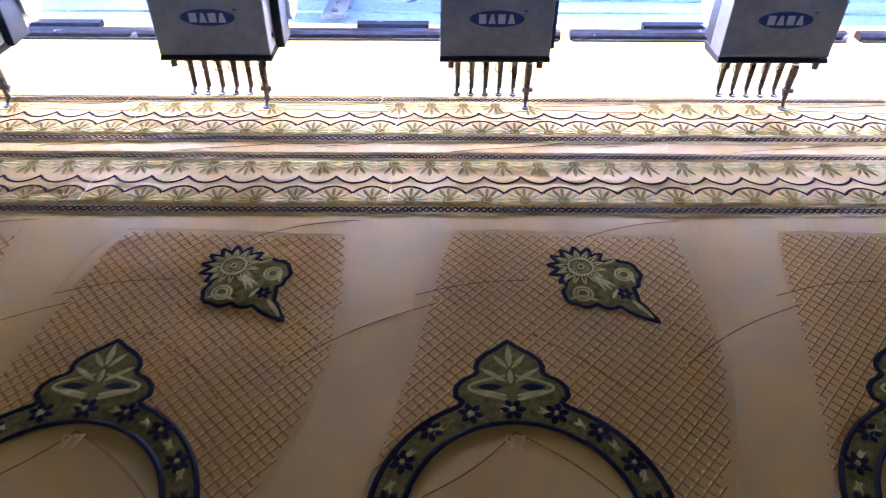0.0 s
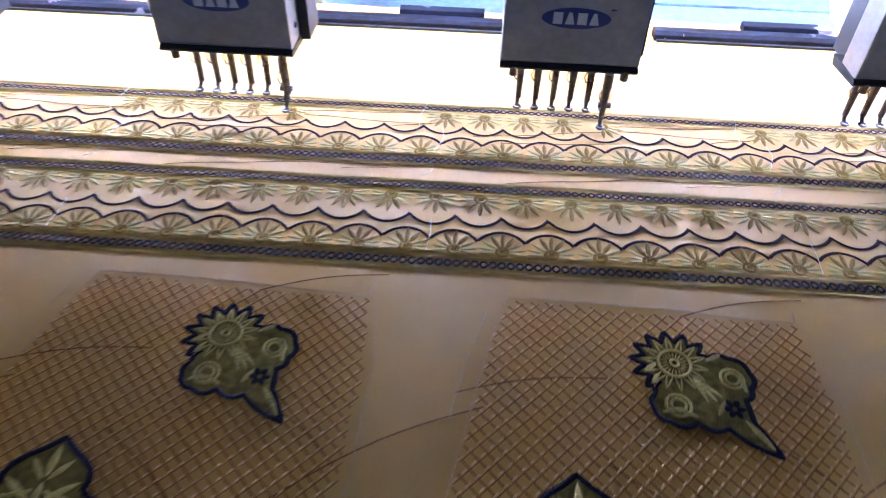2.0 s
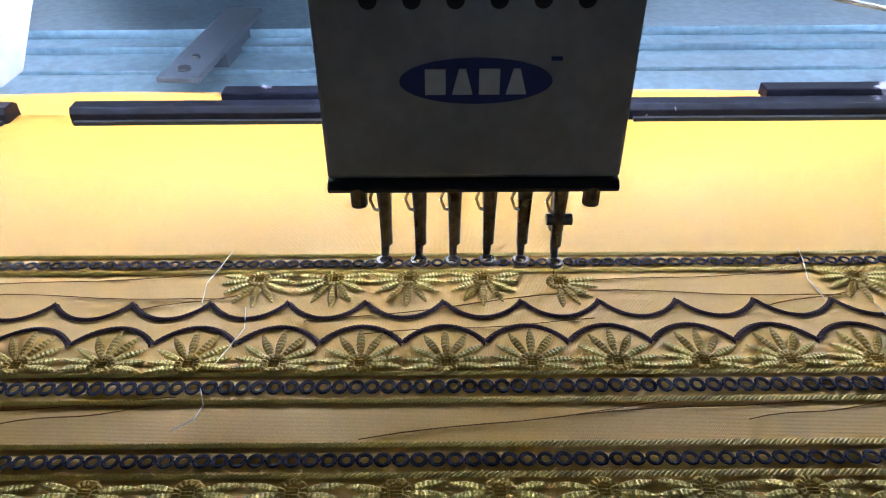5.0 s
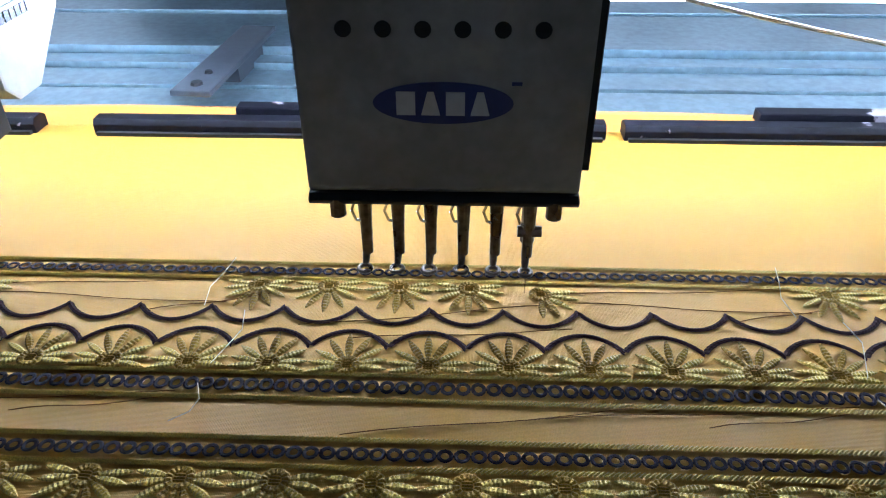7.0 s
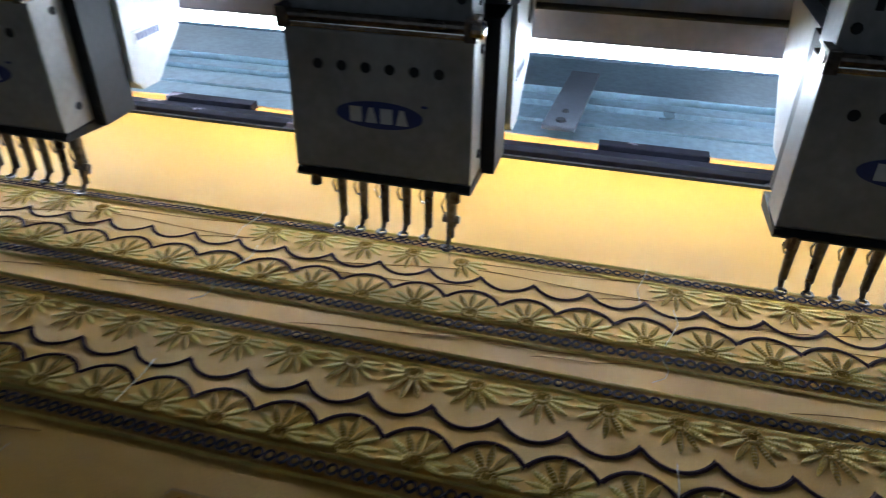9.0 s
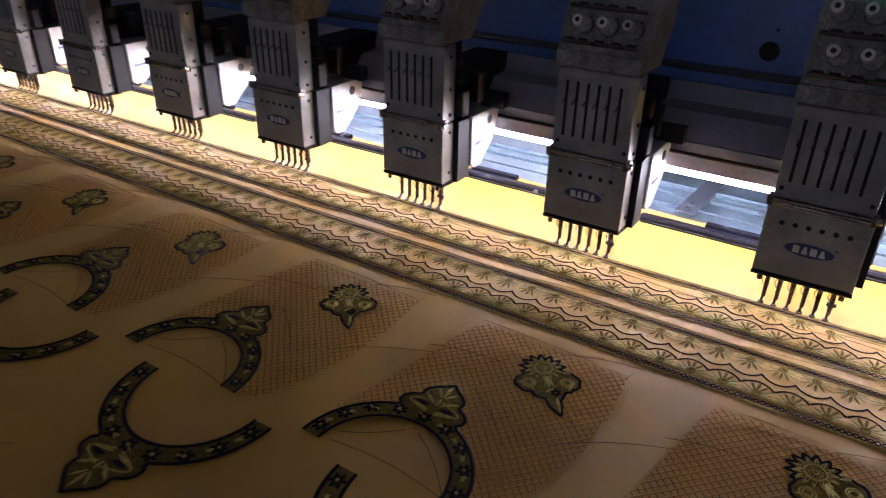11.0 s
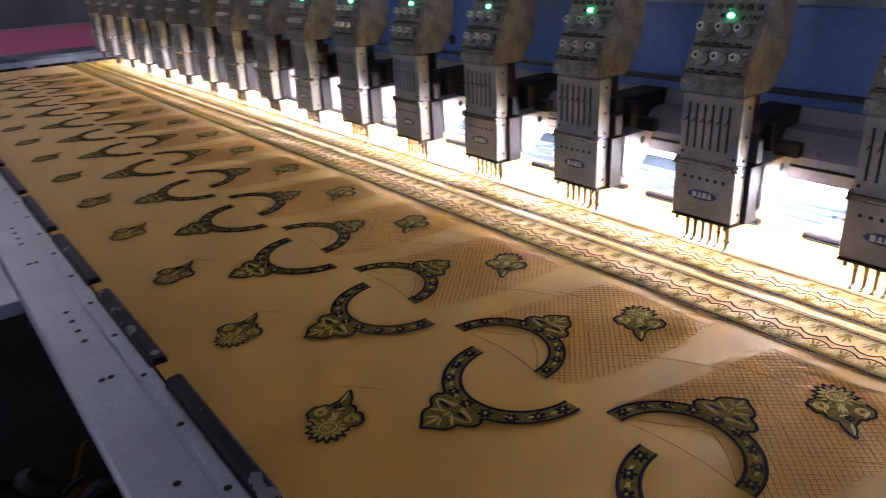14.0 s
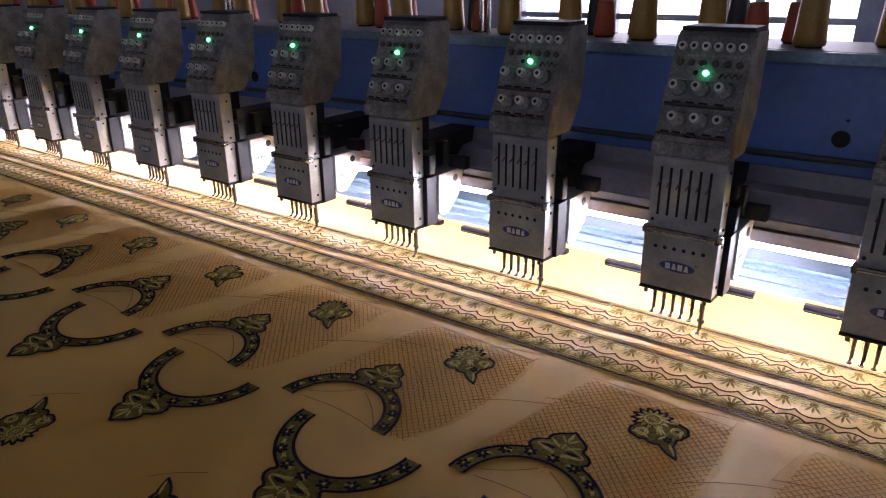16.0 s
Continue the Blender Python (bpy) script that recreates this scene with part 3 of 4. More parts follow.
BASTE = shared("basting_thread", bm, TAN)
JUMP = []
for a, b in (((0.09, 0.137), (0.19, 0.162)), ((-0.08, 0.055), (0.03, 0.075)), ((0.02, 0.01), (0.10, -0.06)), ((-0.07, -0.155), (0.085, -0.158)), ((0.0, -0.088), (0.08, -0.152)), ((0.0, -0.088), (-0.07, -0.14)), ((-0.19, -0.03), (-0.06, 0.045)), ((0.115, 0.04), (0.17, 0.0)), ((-0.09, -0.4), (-0.03, -0.35))):
    a, b = Vector(a), Vector(b)
    s = Vector((-(b - a).y, (b - a).x)) * 0.05
    pts = [a + (b - a) * (i / 10) + s * math.sin(math.pi * i / 10) for i in range(11)]
    bm = bmesh.new()
    stitch(bm, [(p.x, p.y) for p in pts], 0.0013, 0.0004)
    JUMP.append(shared("jump_thread", bm, FAINT))
CROSS = []
for a, b in (((-0.045, 0.2985), (0.098, 0.3190)), ((-0.205, 0.3080), (-0.135, 0.3180)), ((0.05, 0.3111), (0.20, 0.3224)), ((0.06, 0.4053), (0.20, 0.4146)), ((-0.05, 0.3644), (0.07, 0.3746)), ((0.07, 0.3982), (0.205, 0.3920)), ((0.06, 0.3961), (-0.08, 0.3736)), ((-0.17, 0.3838), (-0.10, 0.4012))):
    bm = bmesh.new()
    stitch(bm, [(a[0] + (b[0] - a[0]) * i / 8, a[1] + (b[1] - a[1]) * i / 8 + 0.001 * math.sin(i)) for i in range(9)], 0.0006, 0.0005)
    CROSS.append(shared("crossing_thread", bm, FAINT))
TAIL = []
for pts in ([(-0.131, 0.4351), (-0.134, 0.4197), (-0.138, 0.4053), (-0.136, 0.3880)], [(-0.112, 0.3848), (-0.109, 0.3684), (-0.113, 0.3562), (-0.118, 0.3418)], [(-0.120, 0.3275), (-0.116, 0.3173), (-0.118, 0.3090), (-0.126, 0.3030)], [(-0.112, 0.2395), (-0.111, 0.2240), (-0.113, 0.1991)]):
    bm = bmesh.new()
    stitch(bm, pts, 0.0005, 0.0006, step=0.004)
    TAIL.append(shared("thread_tail", bm, CREAM))


def mark(parent):
    """The stitched number under the crown."""
    cu = bpy.data.curves.new("stitched_number", "FONT")
    cu.body, cu.size, cu.align_x, cu.extrude = "97", 0.017, "CENTER", 0.0003
    cu.materials.append(LATTICE)
    ob = new("stitched_number", cu)
    ob.parent = parent
    ob.matrix_basis = pose(0, -0.106, 0.0005)
    return ob


TURN180 = pose(0.072, -0.378, 0, 0, 0, 180)
ARCH180 = pose(0.078, -0.376, 0, 0, 0, 180) @ Matrix.Diagonal((1.06, 1.14, 1, 1))
TALL = Matrix.Diagonal((1, 1.037, 1, 1))
for k in HEADS:
    if not X0 + 0.2 < k * P < X1 - 0.2:
        continue
    for m in (Matrix.Identity(4), TURN180):
        base = pose(k * P, 0, E0) @ m
        a = share("arch_motif", ARCH_FILL, cloth, pose(k * P, 0, E0) @ ARCH180 if m is TURN180 else base)
        share("arch_outline", ARCH_LINE, a), share("gold_leaves", ARCH_LEAF, a), share("blossom_eyes", EYES, a)
        for x, y in blossoms:
            share("navy_blossom", BLOSSOM, a, pose(x, y, 0.0014, 0, 0, (x * 4000) % 60))
        s = share("flower_spray", SPRAY_FILL, cloth, base @ TALL)
        share("spray_outline", SPRAY_LINE, s), share("gold_petals", SPRAY_LEAF, s)
        if m is not TURN180:
            mark(a)
    share("lattice_stitching", LATTICE_ME, cloth, pose(k * P, 0, E0) @ TALL)
    share("rust_stitching", SHADED_RUST_ME, cloth, pose(k * P, 0, E0) @ TALL)
    share("basting_thread", BASTE, cloth, pose(k * P, 0, E0) @ TALL)
    for me in JUMP:
        share("jump_thread", me, cloth, pose(k * P, 0, E0) @ TALL)
    for me in CROSS:
        share("crossing_thread", me, cloth, pose(k * P, 0, E0))
    for me in TAIL:
        share("thread_tail", me, cloth, pose(k * P, 0, E0 + 0.001))

# ---- frame that holds the cloth ----
def clamp(x0, x1, y0, y1, z0=0.797):
    c = tagged(new("cloth_clamp"), "worn black steel clamp bar pressing the cloth edge", "clamp", "clamps along the cloth frame")
    part("bar", prism(bmesh.new(), [(y0, z0), (y1, z0), (y1, z0 + 0.012), (y1 - 0.005, z0 + 0.0155), (y0 + 0.003, z0 + 0.0155), (y0, z0 + 0.011)], x0, x1, 0.0008), WORN, c)
    part("lip", boxed(x0 + 0.003, x1 - 0.003, y0 - 0.004, y0, z0 + 0.001, z0 + 0.006), BLACK, c)
    return c


gaps = [(0.995, 1.02), (0.560, 0.578), (0.124, 0.139), (-0.350, -0.300), (-0.903, -0.811), (-1.323, -1.224), (-1.690, -1.623)] + [(-2.10 - 0.41 * i, -2.03 - 0.41 * i) for i in range(10)]
ends = [X1] + [v for a, b in gaps for v in (b, a)] + [X0]
for x1, x0 in zip(ends[::2], ends[1::2]):
    if x1 - x0 > 0.05:
        clamp(x0, x1, 0.612, 0.632)
        mid = x0 + (x1 - x0) * 0.27
        tagged(part("clamp_lever", boxed(mid, mid + 0.11, 0.633, 0.649, 0.797, 0.8155, bevel=0.002), WORN), "small black clamp lever behind the bar", "clamp lever", "levers along the cloth frame")
x = -1.174 - 0.415 * 12
while x < X1:
    if x + 0.34 > X0:
        clamp(max(x, X0), min(x + 0.345, X1), -0.604, -0.580)
    x += 0.415
for y0, y1 in ((-0.45, -0.05), (0.0, 0.26), (0.32, 0.55)):
    c = tagged(new("cloth_clamp"), "worn black steel clamp bar pressing the cloth edge", "clamp", "clamps along the cloth frame")
    part("bar", boxed(X0 - 0.03, X0 - 0.005, y0, y1, 0.797, 0.815, bevel=0.002), WORN, c)
rail = tagged(new("near_rail"), "grey-blue aluminium rail with screw holes along the cloth", "rail")
part("rail_plate", prism(bmesh.new(), [(-0.724, 0.775), (-0.605, 0.775), (-0.605, 0.797), (-0.625, 0.797), (-0.627, 0.7955), (-0.634, 0.7955), (-0.636, 0.797), (-0.719, 0.797), (-0.724, 0.792)], X0 - 0.08, X1 + 0.3), PLATE, rail)
holes = [(-5.9 + 0.17 * i, -0.622) for i in range(44)]
for i in range(11):
    holes += [(-5.7 + 0.62 * i + 0.048 * j, -0.668) for j in range(4)] + [(-5.4 + 0.62 * i, -0.664), (-5.4 + 0.62 * i, -0.678)]
hole_me = None
for x, y in holes:
    if hole_me is None:
        hole_me = part("screw_hole", lathe(bmesh.new(), [(0.0056, 0), (0.0045, 0.0012)], (0, 0, 0), 12), BLACK, rail)
        hole_me.location = (x, y, 0.7972)
    else:
        share("screw_hole", hole_me.data, rail, pose(x, y, 0.7972))
tagged(part("under_board", boxed(X0 - 0.1, X1 + 0.3, -0.575, 0.632, 0.772, 0.794), BLACK), "dark board under the cloth", "board")
# hem of the cloth behind the clamps
bm = bmesh.new()
rows = []
for i in range(301):
    x = X0 + (X1 - X0) * i / 300
    h = 0.5 + 0.5 * noise.noise((x * 5.0, 3.3, 0))
    rows.append([bm.verts.new((x, 0.629, 0.7975)), bm.verts.new((x, 0.641 + 0.006 * h, 0.803 + 0.009 * h)), bm.verts.new((x, 0.657 + 0.016 * h, 0.800 + 0.003 * h)), bm.verts.new((x, 0.668 + 0.018 * h, 0.797))])
for a, b in zip(rows, rows[1:]):
    for j in range(3):
        bm.faces.new((a[j], b[j], b[j + 1], a[j + 1]))
bmesh.ops.solidify(bm, geom=bm.faces[:], thickness=0.001)
tagged(smooth(part("cloth_hem", bm, ORANGE)), "crumpled orange hem of the cloth behind the clamps", "cloth hem")
# ribbed deck behind the cloth
deck = tagged(new("ribbed_deck"), "ribbed bright aluminium deck behind the cloth", "deck")
part("bed", boxed(X0 - 0.4, X1 + 0.6, 0.633, 1.15, 0.76, 0.786), ALU, deck)
for a, b, h in ((0.633, 0.728, 0.795), (0.732, 0.776, 0.797), (0.781, 0.806, 0.802), (0.812, 0.836, 0.809), (0.842, 0.898, 0.805), (0.903, 0.965, 0.799), (0.970, 1.045, 0.802), (1.050, 1.15, 0.799)):
    part("rib", boxed(X0 - 0.4, X1 + 0.6, a, b, 0.7862, h, bevel=0.001), ALU, deck)
for x in (-0.230, -1.550, -2.870, 1.090):
    b = tagged(new("deck_bracket"), "flat grey steel strap bolted on the aluminium deck", "bracket", "straps on the deck")
    bm = boxed(-0.018, 0.018, -0.055, 0.135, 0.806, 0.811, bevel=0.0015)
    part("strap", bm, STRAP, b)
    part("bolt", lathe(bmesh.new(), [(0.006, 0.811), (0.005, 0.8135)], (0, -0.038, 0), 8), BLACK, b)
    part("bolt", lathe(bmesh.new(), [(0.004, 0.811), (0.003, 0.8135)], (0, -0.01, 0), 8), BLACK, b)
    part("spacer", boxed(-0.012, 0.012, 0.030, 0.120, 0.787, 0.806), STRAP, b)
    b.matrix_basis = pose(x + 0.003, 0.710, 0.0100, 0, 0, -4)

# ---- machine beam ----
beam = tagged(new("machine_beam"), "long blue enamelled beam that carries the heads", "machine beam")
part("beam_body", prism(bmesh.new(), [(0.68, 1.03), (0.92, 1.03), (0.92, 1.258), (0.68, 1.258)], X0 - 0.5, X1 + 0.8, 0.006), BLUE, beam)
part("top_rail", prism(bmesh.new(), [(0.660, 1.259), (0.94, 1.259), (0.94, 1.273), (0.670, 1.273), (0.668, 1.280), (0.660, 1.280)], X0 - 0.5, X1 + 0.8, 0.001), ALU, beam, "pale aluminium rail along the top")
part("lower_tray", prism(bmesh.new(), [(0.578, 0.950), (0.90, 0.950), (0.90, 1.029), (0.672, 1.029), (0.672, 1.060), (0.667, 1.060), (0.660, 1.027), (0.615, 1.024), (0.578, 0.985)], X0 - 0.5, X1 + 0.8, 0.002), LILAC, beam, "grey-lilac tray under the beam")
part("rod", rod(bmesh.new(), (X0 - 0.4, 0.562, 0.966), (X1 + 0.6, 0.562, 0.966), 0.003), BLACK, beam)
# lip added to keep tube light off the upper heads
part("tray_lip", boxed(X0 - 0.5, X1 + 0.8, 0.568, 0.5775, 0.936, 0.984, bevel=0.001), LILAC, beam, "added front lip of the tray, shielding the heads from the tubes")
part("cable", rod(bmesh.new(), (X0 - 0.4, 0.672, 1.085), (X1 + 0.6, 0.672, 1.085), 0.007, n=8), STRAP, beam, "dusty dark cable run")
for k in HEADS:
    part("hole", lathe(bmesh.new(), [(0.016, 0), (0.016, 0.002)], (k * P + 0.179, 0.6805, 1.125), 20, Euler((radians(90), 0, 0)).to_quaternion()), BLACK, beam)
    part("screw", lathe(bmesh.new(), [(0.003, 0), (0.003, 0.002)], (k * P + 0.185, 0.6805, 1.160), 8, Euler((radians(90), 0, 0)).to_quaternion()), BLACK, beam)

# ---- heads ----
def facing(x, y, z, tilt=0.0):
    return pose(x, y, z, 90 - tilt)


def disc(bm, m, r, h, n=16, r2=None):
    """A turned knob that stands out of a front along the pose's axis."""
    q = m.to_quaternion()
    return lathe(bm, [(r, -0.002), (r, h * 0.7), (r2 or r * 0.85, h)], m.translation, n, q)


FR = 0.376
head = tagged(new("embroidery_head"), "grey enamelled embroidery head with six needles and dusty tension board", "embroidery head", "heads along the beam")
cover = part("front_cover", prism(bmesh.new(), [(FR + 0.003, 0.883), (FR + 0.035, 0.883), (FR + 0.035, 0.990), (FR + 0.006, 0.990), (FR, 0.985), (FR, 0.886)], -0.0650, 0.0650, 0.0018), ENAMEL, head)
bm = bmesh.new()
ring = [bm.verts.new((0.0312 * math.cos(2 * math.pi * i / 40), FR - 0.0007, 0.9300 + 0.0098 * math.sin(2 * math.pi * i / 40))) for i in range(40)]
back = [bm.verts.new((v.co.x, FR + 0.001, v.co.z)) for v in ring]
bm.faces.new(ring)
for i in range(40):
    bm.faces.new((ring[i], back[i], back[(i + 1) % 40], ring[(i + 1) % 40]))
oval = part("badge", bm, LOGO, cover, "navy oval badge with pale blocks")
for i, (x, slope) in enumerate(((-0.0165, 0), (-0.0055, 1), (0.0055, 0), (0.0165, 1))):
    w, h = 0.0042, 0.0054
    t = 0.0014 if slope else w
    bm = bmesh.new()
    low = [bm.verts.new((x + a, FR - 0.0015, 0.9300 + b)) for a, b in ((-w, -h), (w, -h), (t, h), (-t, h))]
    up = [bm.verts.new((v.co.x, FR - 0.0006, v.co.z)) for v in low]
    bm.faces.new(low), bm.faces.new(up[::-1])
    for q in range(4):
        bm.faces.new((low[q], up[q], up[(q + 1) % 4], low[(q + 1) % 4]))
    part("badge_block", bm, PRINT, oval)
part("badge_mark", boxed(0.0300, 0.0345, FR - 0.0008, FR + 0.001, 0.9385, 0.9400), LOGO, cover)
for i in range(6):
    part("cover_hole", disc(bmesh.new(), facing(-0.042 + 0.0168 * i, FR, 0.9625), 0.0036, 0.0006, 14, 0.0034), BLACK, cover)
part("hinge_rod", rod(bmesh.new(), (-0.068, FR - 0.001, 0.994), (0.068, FR - 0.001, 0.994), 0.0036), STEEL, head, "dark steel hinge rod")
part("hinge_knob", lathe(bmesh.new(), [(0.003, -0.004), (0.0058, -0.002), (0.0058, 0.004), (0.003, 0.006)], (0.066, FR - 0.003, 0.994), 14, Euler((0, radians(90), 0)).to_quaternion()), CHROME, head, "chromed end of the hinge rod")
part("cover_rail", boxed(-0.066, 0.064, FR - 0.0030, FR + 0.002, 0.9865, 0.9905, bevel=0.0008), CHROME, head, "bright edge rail over the cover")
for s in (-1, 1):
    part("hinge_clip", boxed(s * 0.063 - 0.004, s * 0.063 + 0.004, FR - 0.006, FR + 0.012, 0.986, 1.000, bevel=0.001), STEEL, head)
case = part("needle_case", prism(bmesh.new(), [(FR + 0.004, 0.992), (FR + 0.042, 0.992), (FR + 0.042, 1.124), (FR + 0.006, 1.124), (FR + 0.004, 1.12)], -0.062, 0.062, 0.0018), ENAMEL, head, "grey needle case with six slots")
for i in range(6):
    x = -0.046 + 0.0168 * i
    part("slot", boxed(x - 0.0021, x + 0.0021, FR + 0.0030, FR + 0.008, 1.020, 1.106), BLACK, case)
    part("take_up_lever", rod(bmesh.new(), (x, FR + 0.012, 1.086 + 0.003 * (i % 2)), (x - 0.003, FR - 0.006, 1.072), 0.0014, n=6), CHROME, case)
for x, z in ((-0.054, 1.010), (0.055, 1.010)):
    part("screw", disc(bmesh.new(), facing(x, FR + 0.004, z), 0.0033, 0.002, 8), BLACK, case)
tb0, tb1 = (FR + 0.002, 1.127), (FR + 0.068, 1.316)
TA = math.degrees(math.atan2(tb1[0] - tb0[0], tb1[1] - tb0[1]))
board = part("tension_board", prism(bmesh.new(), [(tb0[0] - 0.004, 1.127), (FR + 0.09, 1.127), (FR + 0.135, 1.19), (FR + 0.145, 1.325), (tb1[0] + 0.008, 1.325), tb1, (tb0[0] - 0.004, 1.160)], -0.064, 0.064, 0.002), DUSTY, head, "dusty grey tension board leaning back")


def on_board(x, s):
    y = tb0[0] - 0.004 + (tb1[0] - tb0[0] + 0.004) * s
    z = 1.160 + (1.316 - 1.160) * s
    return facing(x, y, z, TA)


for i in range(6):
    x = -0.050 + 0.0195 * i
    g1 = part("thread_guide", disc(bmesh.new(), on_board(x, 0.90), 0.0072, 0.010, 14, 0.0066), RIM, board, "pale thread guide")
    part("guide_hole", disc(bmesh.new(), on_board(x, 0.90) @ pose(0, 0, 0.0098), 0.0034, 0.0008, 10), BLACK, g1)
    part("pin", disc(bmesh.new(), on_board(x, 0.74), 0.0062, 0.005, 10), STEEL, board)
for row, s in ((0, 0.50), (1, 0.19)):
    for i in range(3):
        x = (-0.046, -0.009, 0.028)[i] + 0.010 * row
        d = part("tension_disc", disc(bmesh.new(), on_board(x + 0.006, s - 0.02), 0.0135, 0.010, 18, 0.012), DUSTY, board)
        k1 = part("tension_knob", disc(bmesh.new(), on_board(x, s), 0.0082, 0.022, 16, 0.0074), RIM, board, "pale tension knob")
        part("knob_hole", disc(bmesh.new(), on_board(x, s) @ pose(0, 0, 0.0218), 0.0036, 0.0008, 10), BLACK, k1)
        part("spring", torus(bmesh.new(), tuple(on_board(x + 0.012, s + 0.05) @ Vector((0, 0, 0.006))), 0.004, 0.0009, 10, 4), CHROME, board)
zig = [tuple(on_board(0.020 + 0.005 * i, 0.60 + 0.05 * (i % 2)) @ Vector((0, 0, 0.004))) for i in range(8)]
bm = bmesh.new()
for p, q in zip(zig, zig[1:]):
    rod(bm, p, q, 0.0013, n=6)
part("check_spring", bm, STEEL, board, "bent wire spring")
part("board_hole", disc(bmesh.new(), on_board(-0.020, 0.645), 0.0042, 0.0012, 12), BLACK, board)
for s, xs in ((0.345, (-0.040, -0.018, 0.004, 0.030)), (0.045, (-0.048, -0.028, -0.004, 0.022, 0.044))):
    for x in xs:
        m = on_board(x, s)
        bm = boxed(-0.007, 0.007, -0.0022, 0.0022, -0.001, 0.0022, bevel=0.0006)
        bmesh.ops.transform(bm, matrix=m, verts=bm.verts[:])
        part("thread_slot", bm, BLACK, board)
for s, d in ((0.815, 0.0016), (0.575, 0.0016), (0.405, 0.0022)):
    m = on_board(0, s)
    bm = boxed(-0.0625, 0.0625, -0.0018, 0.0018, -0.001, d, bevel=0.0006)
    bmesh.ops.transform(bm, matrix=m, verts=bm.verts[:])
    part("ridge", bm, DUSTY, board)
bm = boxed(-0.0655, 0.0655, FR - 0.0060, FR + 0.020, 1.1275, 1.152, bevel=0.004)
part("board_lip", bm, DUSTY, board, "worn lower lip of the board")
part("indicator_light", disc(bmesh.new(), on_board(-0.003, 0.645), 0.0048, 0.006, 12), LED, board, "glowing green indicator light")
part("guide_bar", rod(bmesh.new(), tuple(on_board(-0.058, 0.32) @ Vector((0, 0, 0.004))), tuple(on_board(0.055, 0.32) @ Vector((0, 0, 0.004))), 0.003, n=8), STEEL, board)
part("guide_bar", rod(bmesh.new(), tuple(on_board(-0.058, 0.02) @ Vector((0, 0, 0.004))), tuple(on_board(0.055, 0.02) @ Vector((0, 0, 0.004))), 0.003, n=8), STEEL, board)
part("top_plate", boxed(-0.058, 0.060, tb1[0] - 0.002, tb1[0] + 0.070, 1.3255, 1.333, bevel=0.001), BLACK, head)
# dark gap, then the fixed arm behind
part("slide", boxed(-0.058, 0.075, FR + 0.036, FR + 0.076, 0.878, 0.9915, bevel=0.001), BLACK, head, "black slide between case and arm")
part("slide_back", boxed(-0.050, 0.052, FR + 0.043, FR + 0.078, 0.993, 1.126, bevel=0.002), BLACK, head, "dark carrier behind the needle case")
for z in (1.005, 1.050, 1.105):
    part("side_screw", lathe(bmesh.new(), [(0.0034, 0), (0.0034, 0.0014), (0.002, 0.0020)], (0.0618, FR + 0.026, z), 10, Euler((0, radians(90), 0)).to_quaternion()), BLACK, case)
for z in (0.900, 0.975):
    part("side_screw", lathe(bmesh.new(), [(0.0032, 0), (0.0032, 0.0014), (0.002, 0.0020)], (0.0648, FR + 0.022, z), 10, Euler((0, radians(90), 0)).to_quaternion()), BLACK, cover)
for x, y, z, w, h in ((0.064, 0.055, 1.020, 0.013, 0.022), (0.062, 0.060, 1.066, 0.009, 0.013), (0.082, 0.150, 1.008, 0.024, 0.014), (0.060, 0.115, 1.035, 0.012, 0.026)):
    part("link_block", boxed(x - w, x + w, FR + y - 0.010, FR + y + 0.012, z - h, z + h, bevel=0.003), BLACK, head, "oily black link beside the case")
arm = part("arm", prism(bmesh.new(), [(FR + 0.077, 0.902), (FR + 0.088, 0.892), (FR + 0.112, 0.892), (FR + 0.155, 0.930), (FR + 0.180, 0.992), (FR + 0.077, 0.992)], -0.055, 0.079, 0.002), WHITE, head, "white painted arm")
part("arm_hole", lathe(bmesh.new(), [(0.009, 0), (0.009, 0.0016)], (0.0782, FR + 0.140, 0.972), 18, Euler((0, radians(90), 0)).to_quaternion()), BLACK, arm)
bm = boxed(0.0786, 0.0798, FR + 0.088, FR + 0.126, 0.932, 0.943)
tag = part("plate", bm, PRINT, arm, "small printed plate")
for i in range(6):
    part("print_bar", boxed(0.0797, 0.0803, FR + 0.091 + 0.0057 * i, FR + 0.095 + 0.0057 * i, 0.9345, 0.9405), LOGO, tag)
part("drive_box", boxed(-0.046, 0.030, FR + 0.079, FR + 0.300, 0.993, 1.062, bevel=0.006), BLACK, head, "black drive housing behind the case")
part("base_strip", prism(bmesh.new(), [(FR + 0.001, 0.8827), (FR - 0.002, 0.880), (FR, 0.877), (FR + 0.05, 0.873), (FR + 0.055, 0.8827)], -0.0655, 0.0655, 0.001), BLACK, head, "black lower strip of the case")
for s in (-0.052, 0.054):
    part("base_screw", rod(bmesh.new(), (s, FR + 0.002, 0.880), (s, FR + 0.002, 0.870), 0.004, n=10), STEEL, head)


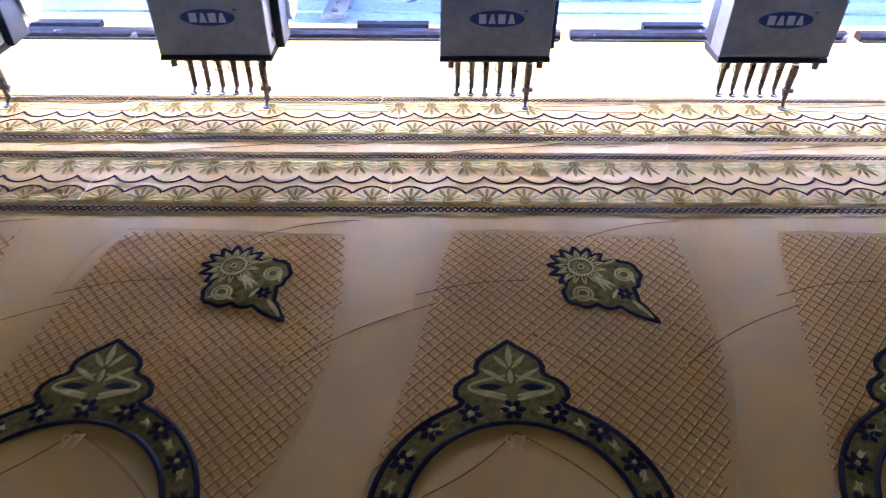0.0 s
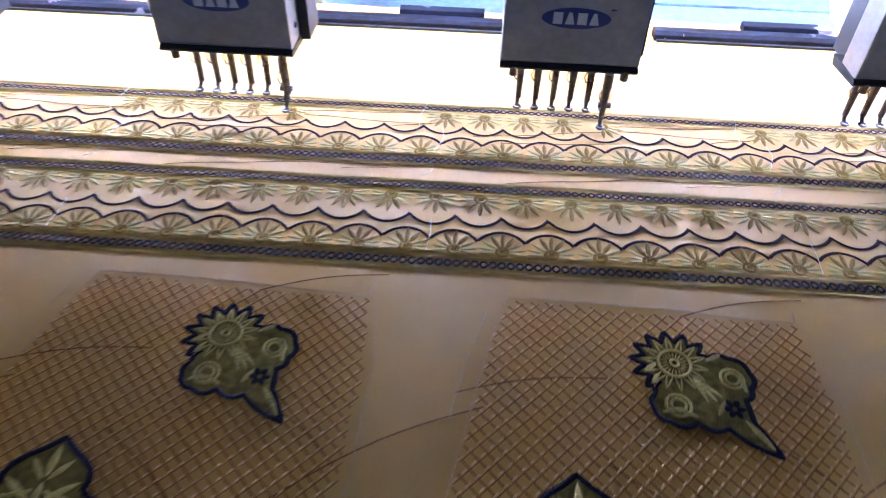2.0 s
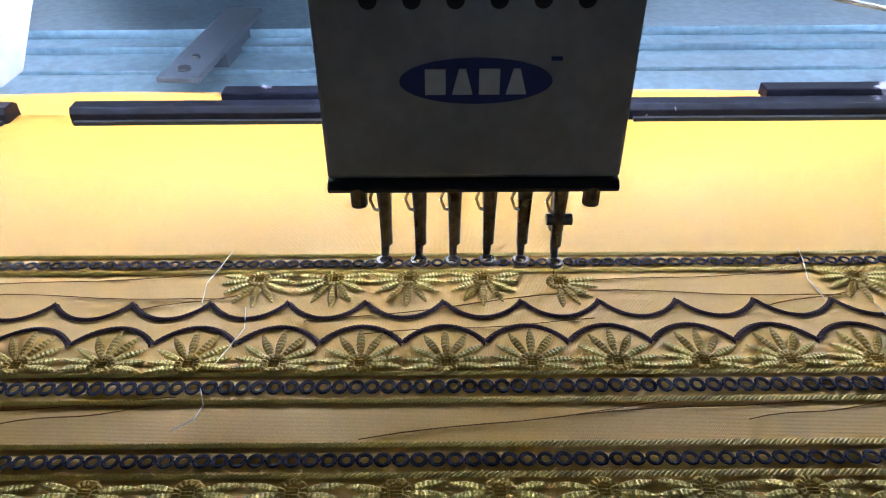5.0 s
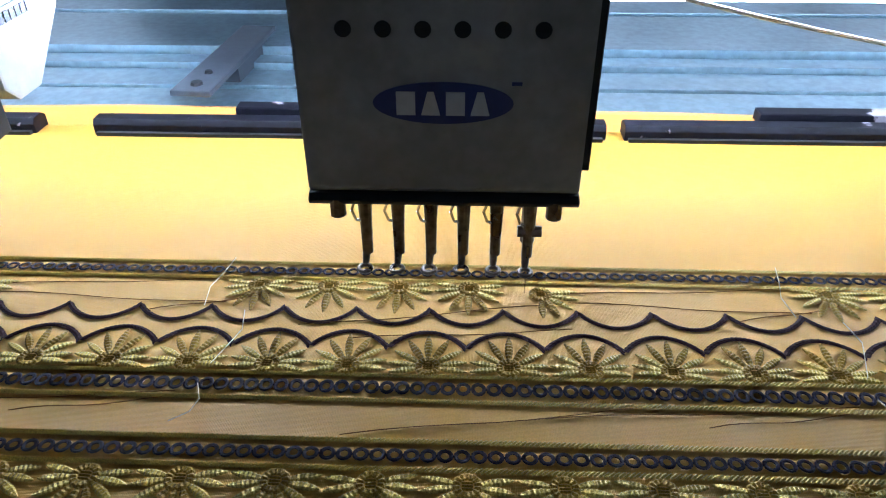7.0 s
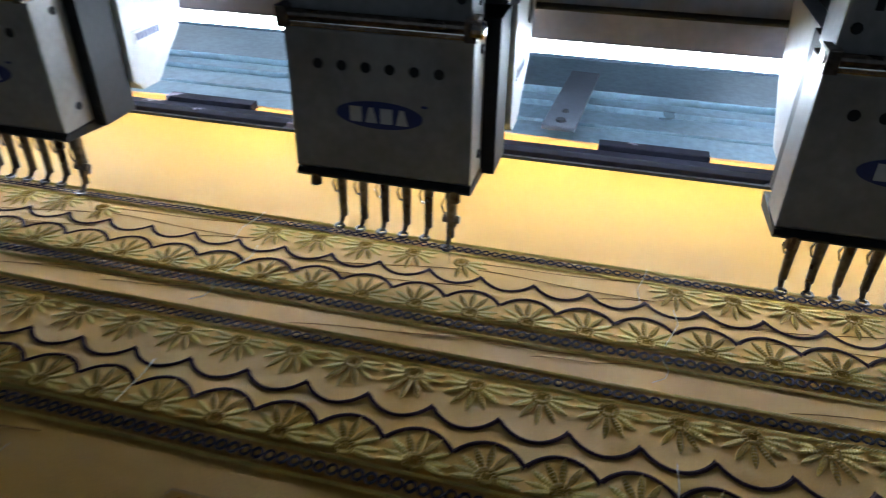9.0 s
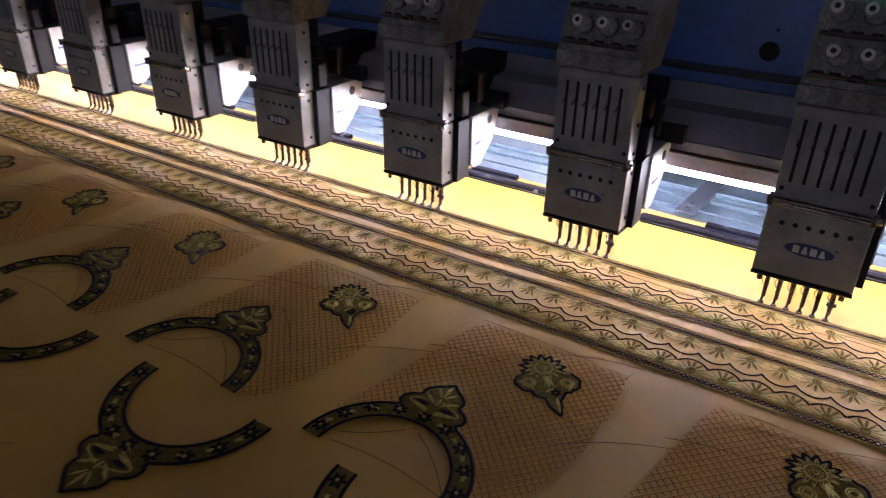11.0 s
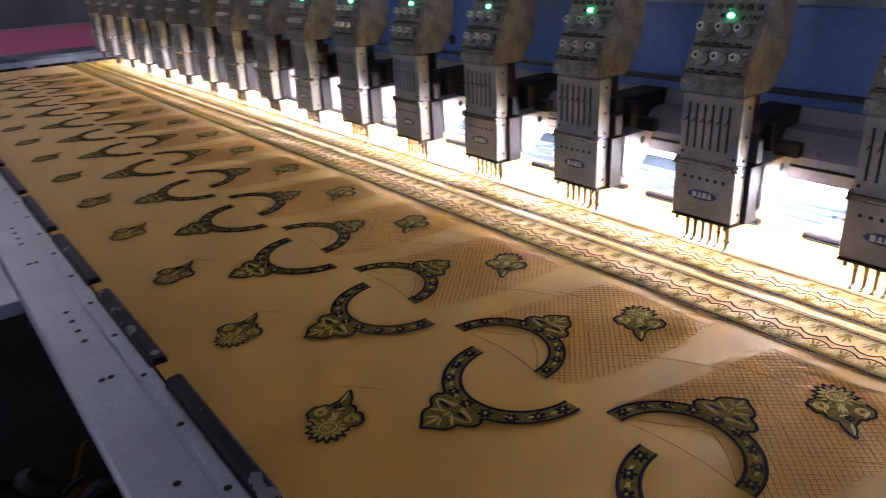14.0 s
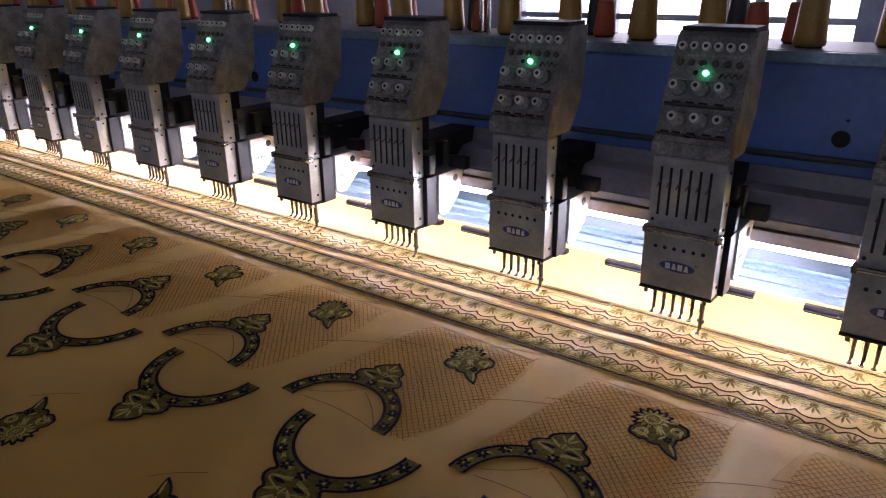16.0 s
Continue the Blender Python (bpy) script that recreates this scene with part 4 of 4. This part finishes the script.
def foot(name, x):
    """Presser foot: clamp, stem, thread loop and ring."""
    y = 0.404
    f = part(name, lathe(bmesh.new(), [(0.0048, 0.882), (0.0048, 0.866), (0.0040, 0.863), (0.0034, 0.850), (0.0030, 0.838), (0.0030, 0.830)], (x, y, 0), 12), STEEL, head, "oily steel presser foot")
    bm = bmesh.new()
    rod(bm, (x - 0.0005, y, 0.850), (x - 0.0007, y - 0.001, 0.8300), 0.0029, 0.0023, n=8)
    rod(bm, (x - 0.0007, y - 0.001, 0.8305), (x - 0.0010, y - 0.0055, 0.8252), 0.0023, 0.0018, n=8)
    part("shank", bm, STEEL, f)
    part("foot_ring", torus(bmesh.new(), (x - 0.001, y - 0.0085, 0.8245), 0.0034, 0.0013, 14, 6), STEEL, f)
    bm = bmesh.new()
    for p, q in (((x - 0.004, y - 0.002, 0.866), (x - 0.007, y - 0.002, 0.858)), ((x - 0.007, y - 0.002, 0.858), (x - 0.005, y - 0.002, 0.852)), ((x - 0.005, y - 0.002, 0.852), (x, y - 0.001, 0.850))):
        rod(bm, p, q, 0.0008, n=6)
    part("thread_hook", bm, CHROME, f)
    return f


for i in range(5):
    foot("presser_foot", -0.043 + 0.0176 * i)
active = foot("working_needle", 0.045)
active["label"] = "working needle bar and foot in quick up and down motion"
part("needle_bar", rod(bmesh.new(), (0.045, 0.407, 0.895), (0.045, 0.407, 0.838), 0.0040, n=10), STEEL, active)
part("clamp_screw", rod(bmesh.new(), (0.039, 0.404, 0.846), (0.052, 0.404, 0.846), 0.0032, n=8), STEEL, active)
part("needle", rod(bmesh.new(), (0.045, 0.401, 0.838), (0.045, 0.401, 0.806), 0.0009, 0.0003, n=6), CHROME, active)
head.matrix_basis = pose(HEADS[0] * P, 0, 0)
heads = [head] + [copy_thing(head, pose(k * P, 0, 0)) for k in HEADS[1:]]

# ---- lamps between the heads ----
lamp = tagged(new("tube_light"), "lit white tube lamp between two heads", "tube light", "tube lights under the beam")
part("tube", rod(bmesh.new(), (0.030, 0.595, 0.925), (0.322, 0.595, 0.925), 0.0085, n=14), TUBE, lamp)
part("batten", boxed(0.025, 0.327, 0.582, 0.640, 0.937, 0.9495, bevel=0.001), WHITE, lamp)
for x in (0.025, 0.322):
    part("end_cap", boxed(x, x + 0.005, 0.584, 0.607, 0.914, 0.937), WHITE, lamp)
lamp.matrix_basis = pose(HEADS[0] * P, 0, 0)
for k in HEADS[1:]:
    copy_thing(lamp, pose(k * P, 0, 0))

cord = tagged(part("lamp_cord", bmesh.new(), RIM), "thin white cord hanging slack under the lamp", "cord")
bm = bmesh.new()
drop = [(0.064 + 0.286 * i / 16, 0.572, 0.946 - 0.061 * (i / 16) - 0.003 * math.sin(math.pi * i / 16)) for i in range(17)]
drop += [(0.365, 0.576, 0.892), (0.375, 0.584, 0.915), (0.377, 0.590, 0.938)]
for p, q in zip(drop, drop[1:]):
    rod(bm, p, q, 0.0016, n=6)
bm.to_mesh(cord.data)
bm.free()

# ---- thread cones on the rack ----
rack = tagged(part("thread_rack", boxed(X0, X1 + 0.4, 0.68, 0.90, 1.2735, 1.2805, bevel=0.001), LILAC), "dusty shelf for thread cones on the beam", "thread rack")


def cone(name, mat, r, h, label):
    c = tagged(new(name), label, "thread cone", "thread cones on the rack")
    part("thread", lathe(bmesh.new(), [(r * 0.93, 0.0), (r, 0.006), (r * 0.97, h * 0.1), (r * 0.72, h * 0.93), (r * 0.66, h)], n=24), mat, c)
    smooth(c.children[0])
    part("core", lathe(bmesh.new(), [(r * 0.36, h), (r * 0.33, h + 0.012)], n=16), WHITE, c)
    part("foot_rim", lathe(bmesh.new(), [(r * 0.8, -0.004), (r * 0.8, 0.0)], n=16), BLACK, c)
    return c


g0 = cone("gold_thread_cone", CONE_GOLD, 0.030, 0.15, "tall cone of gold thread standing on the rack")
o0 = cone("orange_thread_cone", CONE_ORANGE, 0.026, 0.075, "cone of orange-red thread standing on the rack")
b0 = cone("black_thread_cone", CONE_BLACK, 0.026, 0.085, "cone of black thread standing on the rack")
for k in HEADS:
    for src, dx, y in ((g0, 0.083, 0.735), (o0, 0.050, 0.80), (b0, -0.060, 0.82), (o0, -0.022, 0.775), (g0, -0.115, 0.80)):
        x = k * P + dx + random.uniform(-0.008, 0.008)
        copy_thing(src, pose(x, y + random.uniform(-0.008, 0.008), 1.2846, 0, 0, random.uniform(0, 360)))
g0.matrix_basis, o0.matrix_basis, b0.matrix_basis = pose(X1 + 0.1, 0.72, 1.2846), pose(X1 + 0.17, 0.80, 1.2846), pose(X1 + 0.24, 0.76, 1.2846)
for i in range(6):
    x = -0.66 - i * 0.99
    r1 = tagged(new("rack_post"), "chromed pair of posts rising from the thread rack", "post", "posts of the rack")
    for dx in (0, 0.022):
        part("post", rod(bmesh.new(), (x + dx, 0.74, 1.2807), (x + dx, 0.74, 1.95), 0.006, n=12), CHROME, r1)
upper = tagged(part("thread_guide_rail", rod(bmesh.new(), (X0, 0.75, 1.95), (X1 + 0.3, 0.75, 1.95), 0.008, n=10), CHROME), "chromed guide rail above the thread cones", "guide rail")

# ---- under and beyond the machine ----
def leg(x, y, lean=(0, 0)):
    l = tagged(new("support_leg"), "pale steel pole with a round foot on the floor", "leg", "legs under the frame")
    part("pole", rod(bmesh.new(), (x, y, 0.03), (x + lean[0], y + lean[1], 0.755), 0.016, n=12), PLATE, l)
    part("foot", lathe(bmesh.new(), [(0.06, 0), (0.06, 0.015), (0.03, 0.03)], (x, y, 0), 20), WHITE, l)


leg(-2.306, -0.907, (0.35, 0.03))
leg(-4.6, -1.04), leg(0.4, -1.04)
heap = tagged(new("scrap_heap"), "tangle of dull thread and cloth scraps on the dark floor", "scraps")
for mat, count in ((FAINT, 10), (CONE_BLACK, 18), (NAVY, 14)):
    bm = bmesh.new()
    for i in range(count):
        cx, cy, a = -2.44 + random.gauss(0, 0.10), -0.74 + random.gauss(0, 0.05), random.uniform(0, 6.28)
        bend, w, up = random.uniform(-9, 9), random.uniform(0.006, 0.022), random.uniform(0.01, 0.07)
        low, prev = random.uniform(0.002, 0.02), None
        for j in range(9):
            a += bend * 0.03
            cx, cy = cx + 0.025 * math.cos(a), cy + 0.025 * math.sin(a)
            z = low + up * math.sin(math.pi * j / 8) ** 2
            q = [bm.verts.new((cx - w * math.sin(a), cy + w * math.cos(a), z)), bm.verts.new((cx + w * math.sin(a), cy - w * math.cos(a), z + 0.4 * w))]
            if prev:
                bm.faces.new((prev[0], q[0], q[1], prev[1]))
            prev = q
    bmesh.ops.solidify(bm, geom=bm.faces[:], thickness=0.0012)
    part("scrap", bm, mat, heap)
for x, w in ((-2.445, 0.31), (-4.07, 0.26), (-5.30, 0.2), (-0.6, 0.31)):
    c = tagged(new("cross_arm"), "flat grey-blue arm with a dark groove, reaching out from the rail", "cross arm", "arms of the frame")
    part("arm_plate", boxed(x - w, x + w, -1.75, -0.725, 0.755, 0.785, bevel=0.003), PLATE, c)
    part("groove", boxed(x - 0.035, x + 0.035, -1.70, -0.735, 0.7855, 0.7875), LILAC, c, "dull grey inlaid strip")
    part("groove_edge", boxed(x + 0.036, x + 0.046, -1.70, -0.735, 0.7855, 0.789), BLACK, c)
    part("stop_block", boxed(x - 0.01, x + 0.05, -0.760, -0.730, 0.7855, 0.806, bevel=0.002), BLACK, c)
tool = tagged(new("thread_snips"), "dark blue handled thread snips lying on the frame arm", "snips")
bm = bmesh.new()
rod(bm, (0, 0, 0.008), (0.11, 0.03, 0.008), 0.008, 0.006, n=10)
part("handle", bm, LOGO, tool)
part("blade", rod(bmesh.new(), (0.11, 0.03, 0.008), (0.17, 0.052, 0.006), 0.004, 0.001, n=8), CHROME, tool)
part("blade", rod(bmesh.new(), (0.11, 0.03, 0.008), (0.168, 0.040, 0.006), 0.004, 0.001, n=8), CHROME, tool)
tool.matrix_basis = pose(-2.36, -0.955, 0.7895, 0, 0, 150)
tagged(part("outer_rail", boxed(-6, 1.6, -1.90, -1.75, 0.755, 0.79, bevel=0.003), PLATE), "outer aluminium rail of the frame", "rail")
t2 = tagged(new("second_machine"), "another embroidery machine with pink cloth", "embroidery machine")
part("table", boxed(-11.0, -6.9, -0.9, 2.0, 0.70, 0.775, bevel=0.01), PLATE, t2)
part("pink_cloth", boxed(-10.6, -7.4, -0.45, 1.7, 0.776, 0.782), PINK, t2, "bright pink cloth")
part("front_rail", boxed(-7.3, -6.9, -0.9, 2.0, 0.776, 0.80, bevel=0.004), ALU, t2)
for y in (-0.7, 1.7):
    part("leg", boxed(-7.1, -7.0, y, y + 0.1, 0, 0.70), PLATE, t2)
    part("leg", boxed(-10.8, -10.7, y, y + 0.1, 0, 0.70), PLATE, t2)
tagged(part("green_pack", boxed(-5.45, -5.2, -1.10, -0.86, 0.7855, 0.85, bevel=0.01), LIME), "lime green plastic pack lying on the frame arm", "pack")
tagged(part("carton", boxed(-7.25, -6.95, -0.85, -0.55, 0.8005, 0.95, bevel=0.006), WHITE), "pale carton standing on the far machine", "carton")
tagged(part("blue_bin", lathe(bmesh.new(), [(0.10, 0.8005), (0.12, 1.0), (0.125, 1.0), (0.125, 1.01)], (-7.1, -0.35, 0), 20), BLUE), "blue plastic bin on the far machine", "bin")
for i in range(4):
    x = -7.0 - 0.9 * i
    s = tagged(new("ceiling_lamp"), "lit tube lamp hanging from the ceiling", "ceiling lamp", "ceiling lamps")
    part("tube", rod(bmesh.new(), (x, -1.2, 3.15), (x, 0.6, 3.15), 0.02, n=10), LAMP, s)
    part("housing", boxed(x - 0.05, x + 0.05, -1.25, 0.65, 3.175, 3.3), WHITE, s)


# ---- what moves ----
def motions():
    # strokes of the working needles, all heads in step: drop in metres at each tenth of a second
    down = {0.0: 0.019, 0.5: 0.018, 1.0: 0.018, 1.5: 0.020, 2.0: 0.020, 2.5: 0.015, 3.0: 0.013, 3.5: 0.019, 3.6: 0.015, 3.7: 0.0, 3.8: 0.020, 3.9: 0.020, 4.0: 0.017, 4.1: 0.0, 4.2: 0.004,
            6.3: 0.007, 6.4: 0.019, 6.5: 0.006, 6.6: 0.020, 6.7: 0.018, 6.8: 0.0, 6.9: 0.005, 7.0: 0.001, 7.5: 0.004, 8.0: 0.001, 8.5: 0.001, 9.0: 0.006,
            11.5: 0.012, 12.0: 0.008, 12.5: 0.004, 13.0: 0.004, 13.5: 0.003, 14.0: 0.008, 14.5: 0.014, 15.0: 0.018, 15.5: 0.020, 16.0: 0.020}
    rows = []
    for i in range(161):
        t = round(i * 0.1, 1)
        d = down.get(t, 0.010 - 0.010 * math.cos(i * 2.4))
        rows.append((t, pose(0, 0, -d)))
    # the cloth frame steps under the needles
    shift = [(0, -0.007, 0), (1, -0.007, -0.001), (1.5, -0.007, -0.002), (2, -0.007, -0.003), (2.5, -0.005, 0.001), (3, -0.003, 0.004), (3.5, -0.0075, 0.010), (4, -0.008, 0.008), (6.3, -0.0018, -0.003),
             (6.5, -0.0016, -0.0015), (7, 0, 0), (7.5, -0.001, 0), (8, -0.0015, -0.0015), (9.2, 0, 0), (10.2, 0.003, 0.004), (11.3, 0, 0), (12.5, 0.0008, -0.0006), (13.5, 0, 0), (14.5, -0.0008, 0.0006), (16, 0, 0)]
    for ob in list(bpy.data.objects):
        if ob.parent is None and ob.name.split(".")[0] in ("embroidered_cloth", "cloth_clamp", "clamp_lever", "near_rail", "cloth_hem", "cross_arm", "outer_rail", "green_pack", "thread_snips"):
            at = ob.location.copy()
            walk(ob, [(t, pose(at.x + dx, at.y + dy, at.z)) for t, dx, dy in shift])
    for h in heads:
        for c in h.children:
            if c.name.startswith("working_needle"):
                walk(c, rows)


motions()
